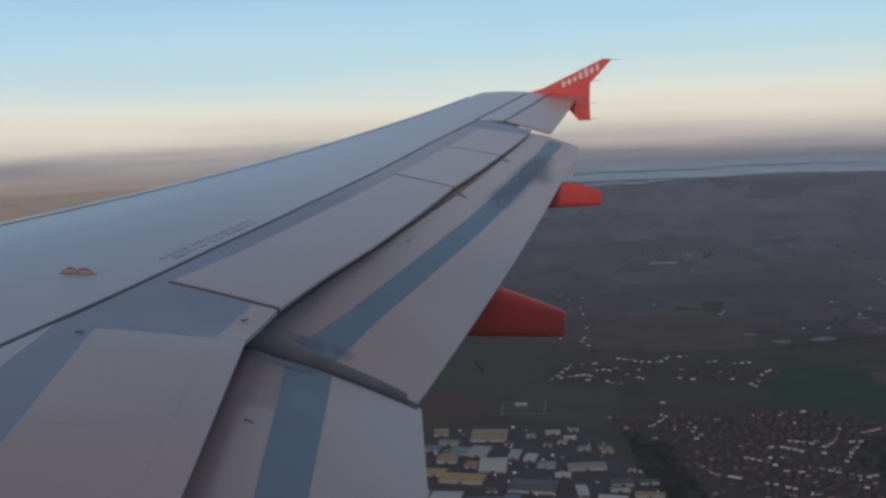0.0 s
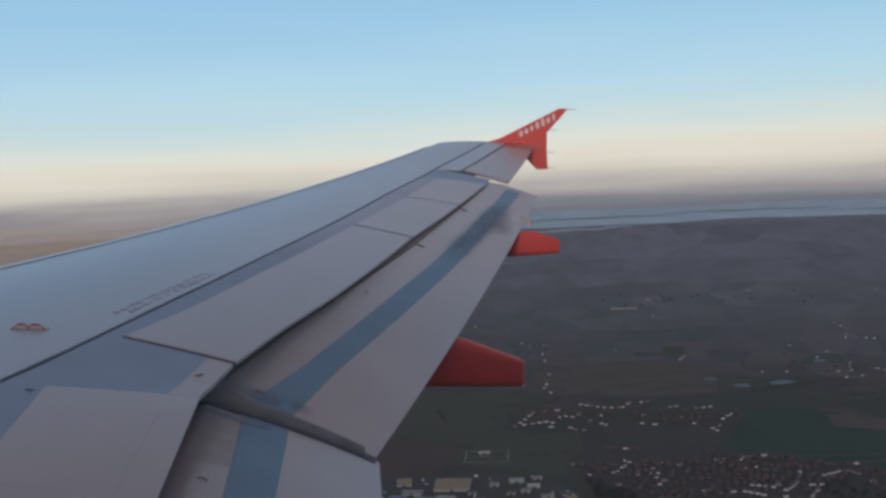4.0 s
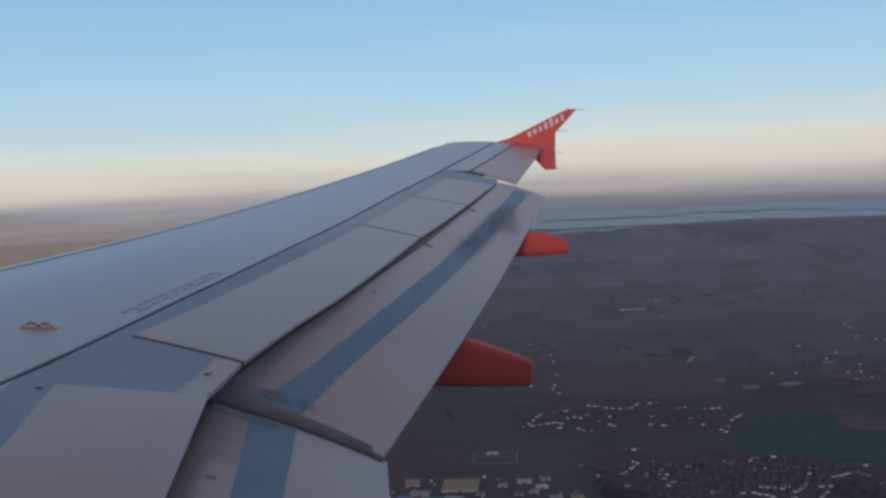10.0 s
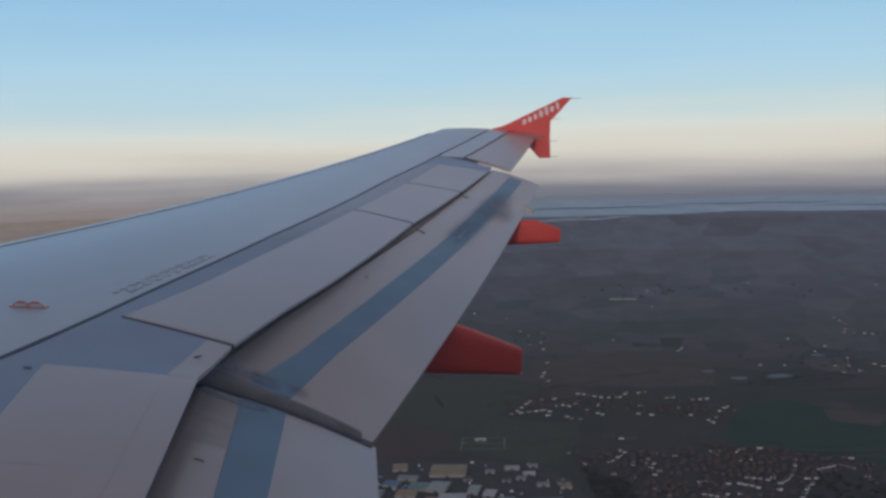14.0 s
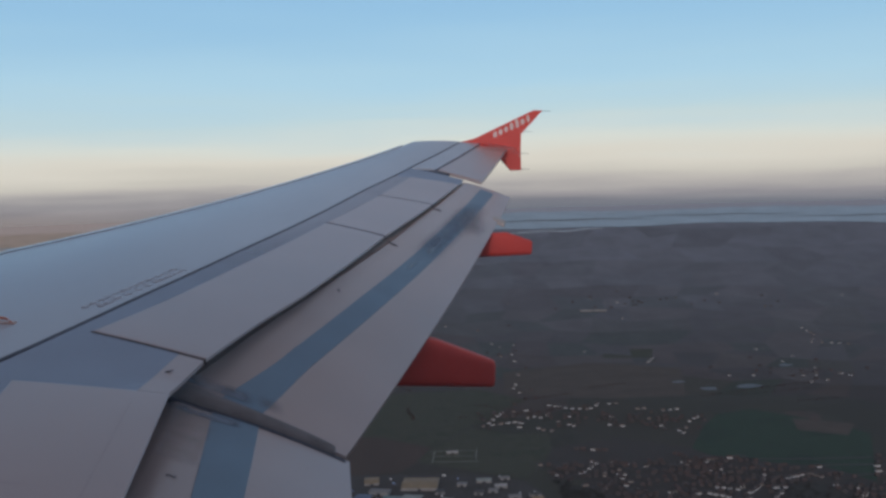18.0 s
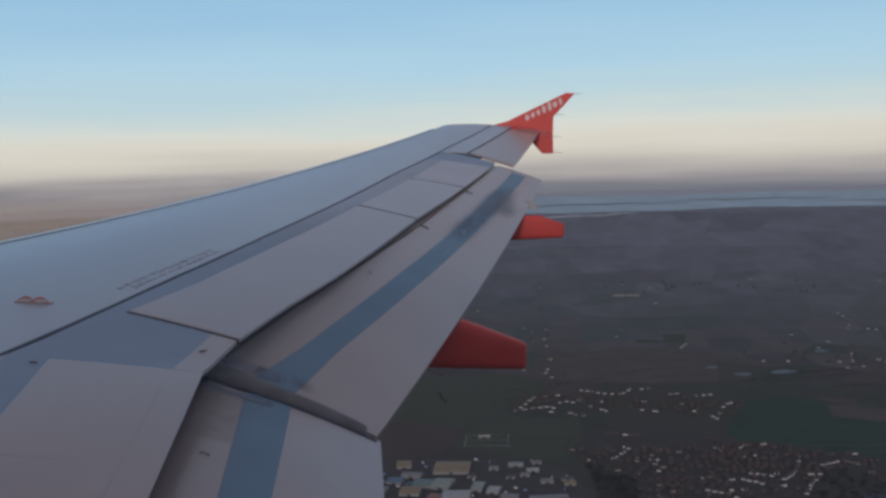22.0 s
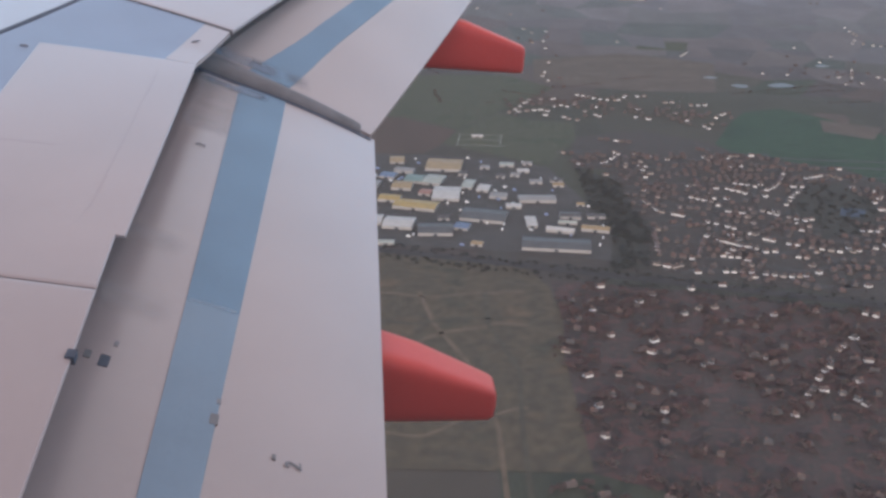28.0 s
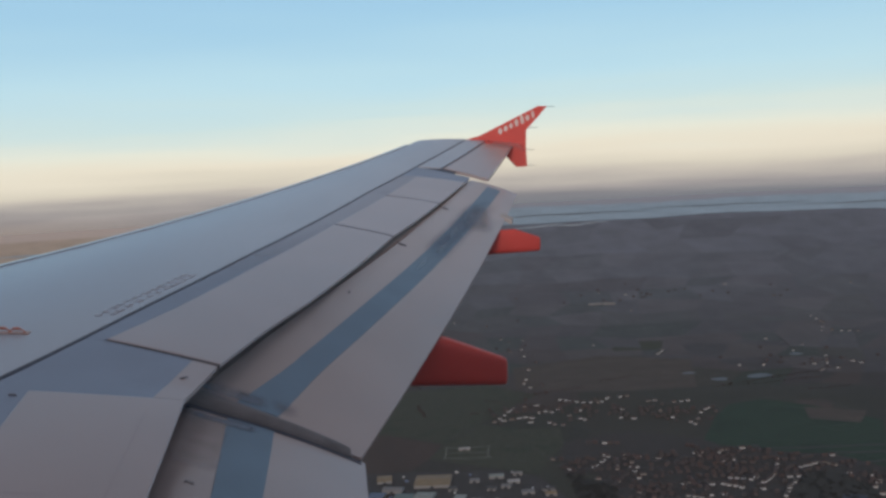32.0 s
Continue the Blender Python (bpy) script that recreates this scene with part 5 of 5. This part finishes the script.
for pts in (wavy(-50, 168, 952, -0.06, 6, 0.5), wavy(-40, 158, 824, 0.22, 10, 2.0), [(58, 952), (68, 872), (92, 797), (106, 683), (97, 548)], wavy(-40, 135, 672, 0.18, 9, 1.1)):
    ribbon(pts, 2.2, M_TRACK, "pale worn track across the heath", 0.6)
M_FURROW = material("dark_ditch", (0.0451, 0.0400, 0.0282), 0.95, 0, 0.3, 0.05, 0, 0.3)
for pts in (wavy(-50, 170, 895, -0.1, 8, 1.5), [(126, 945), (121, 870), (137, 776), (124, 672), (114, 548)]):
    ribbon(pts, 2.2, M_FURROW, "dark ditch overgrown with gorse", 0.65)
# railway cutting between the estates
bm = bmesh.new()
for a, b in (((-23, 1086), (602, 867)),):
    vs = [bm.verts.new((a[0], a[1] + 9, 0.7)), bm.verts.new((a[0], a[1] - 9, 0.7)), bm.verts.new((b[0], b[1] - 9, 0.7)), bm.verts.new((b[0], b[1] + 9, 0.7))]
    bm.faces.new(vs)
bmesh.ops.recalc_face_normals(bm, faces=bm.faces)
tagged(part("railway", bm, M_BALLAST), "railway ballast strip between the estates", "railway", kind="structure")

# works sheds
SHED = {"tan": (0.42, 0.30, 0.16), "yellow": (0.50, 0.36, 0.13), "teal": (0.22, 0.33, 0.32), "pale": (0.45, 0.50, 0.47), "white": (0.62, 0.62, 0.62), "pink": (0.40, 0.20, 0.16), "grey": (0.33, 0.33, 0.34), "dark": (0.10, 0.095, 0.10), "blue": (0.16, 0.24, 0.40)}
SHED_M = {k: material(k + "_sheet_roof", tuple(0.50 * v for v in c), 0.6, 0, 0.3, 0.12, 0, 1.2, dirt=tuple(0.30 * v + 0.02 for v in c), dirt_amount=0.6) for k, c in SHED.items()}
M_CLAD = material("pale_cladding", (0.19, 0.18, 0.18), 0.7, 0, 0.1, 0.2)
SHEDS = [("tan", 121, 1392, 51, 50), ("tan", 53, 1422, 21, 30), ("tan", 56, 1299, 27, 30), ("yellow", 37, 1247, 28, 22), ("yellow", 70, 1218, 56, 30), ("teal", 74, 1330, 25, 30), ("pale", 101, 1322, 26, 38),
         ("white", 113, 1262, 36, 50), ("pink", 86, 1270, 16, 20), ("pale", 147, 1302, 15, 35), ("white", 166, 1284, 16, 26), ("grey", 182, 1252, 23, 20), ("white", 45, 1153, 37, 35), ("white", 14, 1168, 22, 30),
         ("dark", 88, 1128, 42, 34), ("dark", 153, 1174, 56, 40), ("grey", 242, 1309, 17, 13), ("grey", 231, 1235, 49, 22), ("white", 209, 1150, 13, 34), ("white", 240, 1118, 34, 12), ("tan", 284, 1120, 34, 14),
         ("dark", 226, 1070, 80, 34), ("blue", 122, 1138, 18, 20), ("white", 187, 1549, 18, 9), ("grey", 62, 1368, 28, 18), ("blue", 38, 1348, 22, 22), ("grey", 10, 1310, 30, 26), ("white", 196, 1210, 20, 14), ("dark", 262, 1168, 26, 18)]


srnd = random.Random(23)
while len(SHEDS) < 44:
    x, y, w, d = srnd.uniform(20, 300), srnd.uniform(1060, 1400), srnd.uniform(9, 24), srnd.uniform(8, 15)
    if inside(x, y, WORKS) and all(abs(x - q[1]) > (w + q[3]) / 2 + 5 or abs(y - q[2]) > (d + q[4]) / 2 + 6 for q in SHEDS):
        SHEDS.append((srnd.choice(("grey", "dark", "dark", "white", "pale", "grey", "tan")), x, y, w, d))


def shed(kind, x, y, w, d):
    h, rise = (4.0, 1.6) if w > 25 else (3.2, 1.2)
    ob = tagged(new("warehouse"), kind.replace("pale", "pale green") + " roofed industrial shed with pale clad walls", "warehouse", "sheds of the works")
    ob.matrix_basis = Matrix.Translation((x, y, 0.3)) @ Matrix.Rotation(radians(-12 + 9 * math.sin(x * 0.7 + y)), 4, "Z")
    a, b = w / 2, d / 2
    wv = [(-a, -b, 0), (a, -b, 0), (a, b, 0), (-a, b, 0), (-a, -b, h), (a, -b, h), (a, b, h), (-a, b, h), (-a, 0, h + rise), (a, 0, h + rise)]
    wall = new("wall", mesh_from("wall", (wv, [(0, 1, 5, 4), (1, 2, 6, 9, 5), (2, 3, 7, 6), (3, 0, 4, 8, 7)]), M_CLAD))
    wall.parent = ob
    rv = [(-a - 0.4, -b - 0.4, h), (a + 0.4, -b - 0.4, h), (a + 0.4, 0, h + rise + 0.15), (-a - 0.4, 0, h + rise + 0.15), (a + 0.4, b + 0.4, h), (-a - 0.4, b + 0.4, h)]
    roof = new("roof", mesh_from("roof", (rv, [(0, 1, 2, 3), (3, 2, 4, 5)]), SHED_M[kind]))
    roof.parent = ob
    door = new("loading_door", mesh_from("loading_door", box_faces(-2.2, 2.2, -b - 0.15, -b + 0.05, 0, 0.75 * h), M_PANE))
    door.parent = ob


for s in SHEDS:
    shed(*s)
shed("grey", 790, 2900, 80, 12)
for x, y, w in ((-620, 3700, 60), (-700, 3740, 46), (-560, 3640, 30), (-760, 3560, 40), (-830, 3620, 54), (-690, 3500, 26)):
    shed("white", x, y, w, 16)
for ob in [o for o in scene.objects if o.name.startswith("warehouse")]:
    x, y, z = ob.matrix_basis.translation
    if y > 2400:
        ob.matrix_basis = Matrix.Translation((0, 0, land(x, y))) @ ob.matrix_basis

# parked vans in the works yards
M_VAN = palette("van_paint", [(0.5, 0.5, 0.5), (0.35, 0.36, 0.38), (0.5, 0.5, 0.49), (0.12, 0.16, 0.28)], False, 0.4)
M_TYRE = material("tyre_rubber", (0.03, 0.03, 0.03), 0.9)
VAN_BODY = ([(-2.6, -1, 0.4), (2.6, -1, 0.4), (2.6, 1, 0.4), (-2.6, 1, 0.4), (-2.6, -1, 2.4), (1.3, -1, 2.4), (1.3, 1, 2.4), (-2.6, 1, 2.4), (2.6, -1, 1.2), (2.6, 1, 1.2)],
            [(0, 1, 8, 5, 4), (2, 3, 7, 6, 9), (1, 2, 9, 8), (3, 0, 4, 7), (4, 5, 6, 7), (5, 8, 9, 6), (0, 3, 2, 1)])
VAN_GLASS = ([(1.42, -0.85, 2.32), (2.50, -0.85, 1.32), (2.50, 0.85, 1.32), (1.42, 0.85, 2.32)], [(0, 1, 2, 3)])
van_meshes = [mesh_from("body", VAN_BODY, M_VAN), mesh_from("windscreen", VAN_GLASS, M_PANE)]
wheel_mesh = mesh_from("wheel", box_faces(-0.35, 0.35, -0.15, 0.15, -0.35, 0.35), M_TYRE)
vrng = random.Random(11)
count = 0
while count < 44:
    x, y = vrng.uniform(0, 300), vrng.uniform(1050, 1440)
    if not inside(x, y, WORKS) or any(abs(x - q[1]) < q[3] / 2 + 4 and abs(y - q[2]) < q[4] / 2 + 4 for q in SHEDS):
        continue
    count += 1
    van = tagged(new("van"), "parked pale delivery van in the works yard", "van", "vans in the works yards")
    van.matrix_basis = Matrix.Translation((x, y, 0.35)) @ Matrix.Rotation(vrng.choice((-0.2, 1.37)), 4, "Z")
    for nm, me in zip(("body", "windscreen"), van_meshes):
        o = new(nm, me)
        o.parent = van
    for wx in (-1.7, 1.7):
        for wy in (-0.9, 0.9):
            o = new("wheel", wheel_mesh)
            o.parent = van
            o.location = (wx, wy, 0.35)

# ponds
M_POND = material("pond_water", (0.062, 0.070, 0.080), 0.5, 0, 0.2, 0.05)
for x, y, a, b in ((754, 1904, 16, 18), (839, 1909, 26, 20), (1008, 2097, 16, 14), (720, 1985, 14, 12)):
    patch("pond", [(x + a * math.cos(t) * (1 + 0.18 * math.sin(3 * t + x)), y + b * math.sin(t) * (1 + 0.2 * math.cos(2 * t + y))) for t in [i * math.pi / 10 for i in range(20)]], M_POND, "small pond reflecting the sky", "pond", 0.9)


# trees
def clump(seed):
    """A bare winter crown of small uneven twig clusters with gaps, on a short tapered trunk."""
    r = random.Random(900 + seed)
    vs = [(0.07 * math.cos(a), 0.07 * math.sin(a), 0.0) for a in (0, 2.1, 4.2)] + [(0.03 * math.cos(a), 0.03 * math.sin(a), 0.9) for a in (0, 2.1, 4.2)]
    fs = [(0, 1, 4, 3), (1, 2, 5, 4), (2, 0, 3, 5)]
    for i in range(30):
        a, d, h = r.uniform(0, 6.28), math.sqrt(r.random()), r.random()
        d *= 1.05 + 0.3 * math.sin(2 * a + seed) + 0.15 * math.sin(5 * a)
        cx, cy, cz = d * math.cos(a), d * math.sin(a), 0.45 + 1.3 * h * max(0.25, 1 - 0.6 * d * d)
        k, n = r.uniform(0.13, 0.30), len(vs)
        for ux, uy, uz in ((1, 0, 0), (-1, 0, 0), (0, 1, 0), (0, -1, 0), (0, 0, 1), (0, 0, -1)):
            q = k * r.uniform(0.6, 1.5)
            vs.append((cx + q * ux + 0.05 * r.uniform(-1, 1), cy + q * uy + 0.05 * r.uniform(-1, 1), cz + q * uz))
        fs += [(n + p[0], n + p[1], n + p[2]) for p in ((0, 2, 4), (2, 1, 4), (1, 3, 4), (3, 0, 4), (2, 0, 5), (1, 2, 5), (3, 1, 5), (0, 3, 5))]
    return vs, fs


CLUMPS = [clump(i) for i in range(6)]
M_TREE = palette("winter_trees", [(0.0720, 0.0370, 0.0350), (0.0500, 0.0380, 0.0330), (0.0780, 0.0380, 0.0355), (0.0450, 0.0380, 0.0320), (0.0640, 0.0375, 0.0350), (0.0550, 0.0370, 0.0340)], True, 0.95)
trees, woods = [], []


def tree(x, y, r, into=trees):
    m = Matrix.Translation((x, y, land(x, y))) @ Matrix.Rotation(rng.uniform(0, 6.28), 4, "Z") @ Matrix.Diagonal((r, r * rng.uniform(0.8, 1.2), r * rng.uniform(0.45, 0.7), 1))
    into.append(((CLUMPS[rng.randrange(6)],), m))


for x, y, hd, k, e in spots:
    if y > 2600:
        continue
    wooded = y < 1067 - 0.363 * x
    e = 1 if wooded else 0
    for i in range(6 if wooded else rng.randrange(1, 4)):
        a, r = rng.uniform(0, 6.28), rng.uniform(7, 16)
        tree(x + r * math.cos(a), y + r * math.sin(a), rng.uniform(1.6, 3.8) * (1.05 if e else 0.5))
OLD_ESTATE = [(203, 964), (360, 928), (524, 868), (586, 843), (375, 502), (169, 616), (176, 701), (182, 796), (198, 876)]
for i in range(900):  # leafless crowns over the old gardens
    x, y = rng.uniform(90, 700), rng.uniform(430, 1000)
    if inside(x, y, OLD_ESTATE) and rng.random() < 0.9:
        tree(x, y, rng.uniform(3.2, 7.0))
for i in range(14):  # hedgerows over the farmland
    az, r = radians(rng.uniform(3, 34)), rng.uniform(1780, 2250)
    x, y, hd = r * math.sin(az), r * math.cos(az), rng.choice((0.15, 0.3, 1.6, 1.9, -0.5)) + rng.uniform(-0.2, 0.2)
    for j in range(rng.randrange(12, 34)):
        tree(x + j * 6 * math.cos(hd) + rng.uniform(-3, 3), y + j * 6 * math.sin(hd) + rng.uniform(-3, 3), rng.uniform(1.2, 2.8))
for i in range(1500):
    x, y = rng.uniform(270, 560), rng.uniform(980, 1420)
    if inside(x, y, BELT):
        tree(x, y, rng.uniform(2.5, 5.5), woods)
for i in range(400):
    x, y = rng.uniform(540, 760), rng.uniform(1040, 1320)
    if inside(x, y, CRESCENT):
        tree(x, y, rng.uniform(2.0, 4.0), woods)
for i in range(260):
    s = i / 259
    tree(4 + 535 * s + rng.uniform(-5, 5), 1090 - 194 * s + rng.gauss(0, 5) - 34 * (i % 2), rng.uniform(1.5, 3.4), woods)
M_WOOD = palette("dark_copse", [(0.0261, 0.0264, 0.0228), (0.0313, 0.0264, 0.0246), (0.0226, 0.0255, 0.0209)], True, 0.95)
joined("copse", woods, (M_WOOD,), "dark belt of bare and evergreen trees between works and estate", "trees")
joined("trees", trees, (M_TREE,), "bare and evergreen trees in gardens and hedgerows", "trees")

# ---- small things on the wing ----
# lifting hook ring
bm = bmesh.new()
for cx in (-1.345, -1.275):
    rings = []
    for i in range(9):
        a = math.pi * i / 8
        px, pz = cx - 0.042 * math.cos(a), 0.003 + 0.022 * math.sin(a)
        rings.append([(px + 0.0075 * math.cos(b) * math.cos(a), 7.13 + 0.006 * math.sin(b), top(px, 7.13) + pz + 0.0075 * math.cos(b) * math.sin(a)) for b in [j * math.pi / 3 for j in range(6)]])
    t2 = loft(rings)
    tmp = bpy.data.meshes.new("tmp")
    t2.to_mesh(tmp)
    t2.free()
    bm.from_mesh(tmp)
    bpy.data.meshes.remove(tmp)
hook = part("lifting_ring", bm, M_HOOK, airliner, "worn orange double lifting ring")
part("base_plate", slab(lambda u, v: (-1.40 + 0.19 * u, 7.105 + 0.05 * v), 2, 2, 0.005, 0.007), M_PLATE, hook)

# faded stencil: plain bars in two rows beside the hinge line
M_STENCIL = material("faded_stencil", (0.365, 0.375, 0.445), 0.5, 0, 0.3, 20)
srng = random.Random(3)
for r in range(2):
    y0 = 7.55 + 0.05 * r
    while y0 < 8.78:
        w = srng.uniform(0.03, 0.07)
        part("stencil_bar", slab(lambda u, v: (line(HINGE, y0 + w * v) - 0.155 + 0.062 * r + 0.032 * u, y0 + w * v), 1, 1, 0.003, 0.004, top, 0.001), M_STENCIL, airliner)
        y0 += w + srng.uniform(0.03, 0.08)


def number(text, x, y, size, rz):
    """A stencilled figure lying on the flap."""
    cu = bpy.data.curves.new("figure", "FONT")
    cu.body, cu.size, cu.align_x, cu.align_y = text, size, "CENTER", "CENTER"
    cu.extrude = 0.001
    tmp = bpy.data.objects.new("figure_curve", cu)
    me = bpy.data.meshes.new_from_object(tmp)
    bpy.data.objects.remove(tmp)
    for v in me.vertices:
        p = Matrix.Rotation(radians(rz), 4, "Z") @ v.co
        v.co = (x + p.x, y + p.y, flap_z(x + p.x, y + p.y) + 0.004 + v.co.z)
    me.materials.clear()
    me.materials.append(M_MARK)
    ob = new("figure", me)
    ob.parent = in_flap
    return ob


number("2", -0.205, 5.77, 0.058, 92)
number("2", 0.285, 3.95, 0.062, 94)
for x, y, w, vm in ((-0.235, 4.17, 0.026, M_LINE), (-0.28, 4.18, 0.017, M_RUBBER), (-0.222, 4.26, 0.012, M_MARK), (-0.33, 4.27, 0.015, M_MARK), (0.07, 4.04, 0.022, M_RUBBER), (0.073, 4.12, 0.011, M_MARK), (0.232, 3.96, 0.010, M_RUBBER)):
    part("vent", slab(lambda u, v: (x - w / 2 + w * u, y - w + 2 * w * v), 1, 1, 0.004, 0.006, flap_z, 0.001), vm, in_flap, "small dark vent patch")
part("vent", slab(lambda u, v: (0.484 + 0.016 * u, 8.865 + 0.03 * v), 1, 1, 0.004, 0.006, flap_z, 0.001), M_LINE, out_flap, "tiny dark drain hole")
for x, y in ((0.955, 10.56), (1.545, 12.33)):
    part("hinge_bracket", slab(lambda u, v: (x + 0.075 * u, y + 0.03 * v - 0.02 * u), 2, 2, 0.006, 0.01, flap_z, 0.002), M_LINE, out_flap, "small dark bracket under the spoiler joint")
part("slat_mark", slab(lambda u, v: (lead(13.9) + 0.10 + 0.03 * u, 13.86 + 0.09 * v), 2, 2, 0.008, 0.01, top, 0.001), M_MARK, airliner, "small dark mark on the leading edge")
# wear, grime, soft smears, and light painted into the colour
S_PALE = stain_or_light("scuffed_pale_paint", (0.45, 0.40, 0.40), 0.5, (0.25, 0.15, 0.15, 0.08), 5, 0.1, 0.7, (0.4, 1, 1))
S_STREAK = stain_or_light("painted_light_streak", (0.48, 0.44, 0.44), 0.45, (0.3, 0.3, 0.5, 0.5), 6, 0.1, 0.7, (0.3, 1, 1))
S_JOINT = stain_or_light("pale_joint_line", (0.40, 0.47, 0.54), 0.4, (0.1, 0.1, 0.4, 0.4), 6, 0.1, 0.6)
S_BLUE = stain_or_light("smeared_blue_paint", (0.175, 0.225, 0.31), 0.75, (0.3, 0.15, 0.25, 0.5), 7, 0.15, 0.65)
S_DARK = stain_or_light("dark_blue_smudge", (0.095, 0.140, 0.225), 1.0, (0.45, 0.5, 0.35, 0.35), 1.6, 0.15, 0.66, (1, 0.6, 1))
S_GREY = stain_or_light("soft_grey_smear", (0.18, 0.19, 0.235), 0.62, (0.45, 0.5, 0.5, 0.5), 1.6, 0.05, 0.7)
S_STROKE = stain_or_light("chipped_pale_blue_paint", (0.33, 0.44, 0.53), 0.55, (0.48, 0.48, 0.4, 0.4), 4, 0.2, 0.65)
S_FAINT = stain_or_light("faint_panel_line", (0.28, 0.24, 0.26), 0.06, (0.45, 0.45, 0.1, 0.1), 6, 0.2, 0.6)
S_PINK = stain_or_light("red_fence_reflection", (0.58, 0.20, 0.19), 0.85, (0.3, 0.1, 0.85, 0), 4, 0.1, 0.65)
paint_sheet("pale_patch", rect(-0.33, -0.11, 5.90, 6.57), 6, 12, 0.004, S_PALE, in_flap, "pale repainted patch", flap_z)
# light passing the spoiler gaps, painted as two pale streaks
paint_sheet("pale_streak", lambda u, v: (-0.37 + 0.26 * u, 4.83 + 0.17 * v - 0.04 * u), 6, 4, 0.005, S_STREAK, in_flap, "streak of light painted pale across the flap", flap_z)
paint_sheet("pale_streak", lambda u, v: (-0.36 + 0.27 * u, 4.40 + 0.22 * v - 0.03 * u), 6, 4, 0.005, S_STREAK, in_flap, "streak of light painted pale across the flap", flap_z)
paint_sheet("pale_streak", lambda u, v: (band_x(u, 4.577), 4.560 + 0.03 * v), 4, 2, 0.008, S_JOINT, in_flap, "pale joint line on the blue band", flap_z)
paint_sheet("blue_smear", rect(-0.40, 0.06, 6.775, 6.93), 12, 5, 0.008, S_BLUE, out_flap, "smeared blue paint beside the seal", flap_z)
paint_sheet("blue_smear", rect(-0.36, 0.02, 6.47, 6.58), 12, 6, 0.006, S_BLUE, in_flap, "smeared blue paint beside the seal", flap_z)
paint_sheet("grey_smear", rect(0.04, 0.21, 6.775, 6.95), 6, 8, 0.009, S_GREY, out_flap, "soft grey smear on the blue band", flap_z)
part("drain_cap", slab(rect(-0.10, -0.055, 6.872, 6.905), 2, 2, 0.012, 0.014, flap_z, 0.003), M_SOOT, out_flap, "small dark drain cap")


def along_band(v0, v1, a, b):
    """A strip beside the outboard blue band: a and b are offsets from its front edge."""
    def plan(u, v):
        s = v0 + (v1 - v0) * v
        y = 6.765 + 7.12 * s
        return flap_te(y) - 0.62 + 0.26 * s ** 0.8 + a + (b - a) * u, y
    return plan


paint_sheet("dark_smudge", along_band(0.50, 0.90, -0.07, 0.24), 6, 18, 0.009, S_DARK, out_flap, "dark smudge on the blue band", flap_z)
paint_sheet("dark_smudge", along_band(0.68, 0.92, 0.02, 0.30), 6, 14, 0.0105, S_GREY, out_flap, "soft grey patch towards the trailing edge", flap_z)
paint_sheet("grey_smear", lambda u, v: (flap_te(11.75 + 0.95 * v) - 0.33 + 0.31 * u, 11.75 + 0.95 * v), 6, 8, 0.007, S_GREY, out_flap, "soft grey patch above the fairing", flap_z)
for v0, a in ((0.44, 0.05), (0.53, 0.07), (0.63, 0.05), (0.74, 0.06)):
    paint_sheet("chipped_paint", along_band(v0, v0 + 0.08, a, a + 0.045), 3, 6, 0.012, S_STROKE, out_flap, "chipped pale streak on the blue band", flap_z)
paint_sheet("panel_line", lambda u, v: (inner_rear(4.47 + 1.55 * v) - 0.135 - 0.01 * v + 0.016 * u, 4.47 + 1.55 * v), 2, 10, 0.007, S_FAINT, airliner, "faint line on the spoiler", top)
paint_sheet("panel_line", lambda u, v: (-0.86 + 0.30 * v, 5.02 + 0.02 * v + 0.03 * u), 2, 4, 0.007, S_FAINT, airliner, "faint line on the spoiler", top)
S_WORN = stain_or_light("worn_pale_paint", (0.36, 0.355, 0.415), 0.75, (0, 0, 0.6, 0), 1.2, -0.1, 0.45, rough=0.3)
paint_sheet("worn_strip", lambda u, v: ahead(7.6, 13.86, HINGE, SPOIL_F, 0.035, 0.002)(u, v), 3, 30, 0.003, S_WORN, airliner, "worn pale paint over the blue strip", top)
# the fence's red reflection on the tip surface, painted in
paint_sheet("tip_reflection", lambda u, v: (2.62 + 0.04 * v + u * (0.68 - 0.05 * v), 16.25 + 0.60 * v), 6, 6, 0.006, S_PINK, airliner, "red fence reflection painted on the wing tip", top)
part("hinge_bracket", slab(rect(-0.240, -0.218, 3.835, 3.868), 2, 2, 0.008, 0.02, top, 0.003), M_LINE, airliner, "small dark bracket at the panel edge")
part("panel_mark", slab(rect(-1.0, -0.968, 6.088, 6.099), 2, 1, 0.006, 0.008, top, 0.001), M_MARK, airliner, "small dark dash at the panel corner")
# grey end fitting on the trailing edge above the outer fairing
part("flap_fitting", slab(lambda u, v: (flap_te(12.82 + 0.12 * v) - 0.06 + 0.13 * u, 12.82 + 0.12 * v), 3, 2, 0.010, 0.05, flap_z, 0.008), M_COVE, out_flap, "grey end fitting on the flap edge")
# small drain mast on the trailing corner panel
bm = bmesh.new()
bmesh.ops.create_cone(bm, cap_ends=True, segments=8, radius1=0.005, radius2=0.002, depth=0.04, matrix=Matrix.Translation((-0.33, 6.5, top(-0.33, 6.5) + 0.004)) @ pose(0, 0, 0, 0, 78, 20))
part("drain_mast", bm, M_LINE, airliner, "small dark drain mast")
# red paint on the tip
part("tip_paint", slab(lambda u, v: (2.68 + 0.04 * v + u * (0.03 + 0.42 * v), 16.60 + 0.24 * v), 4, 4, 0.006, 0.008), M_RED, airliner, "coral red painted wing tip corner")
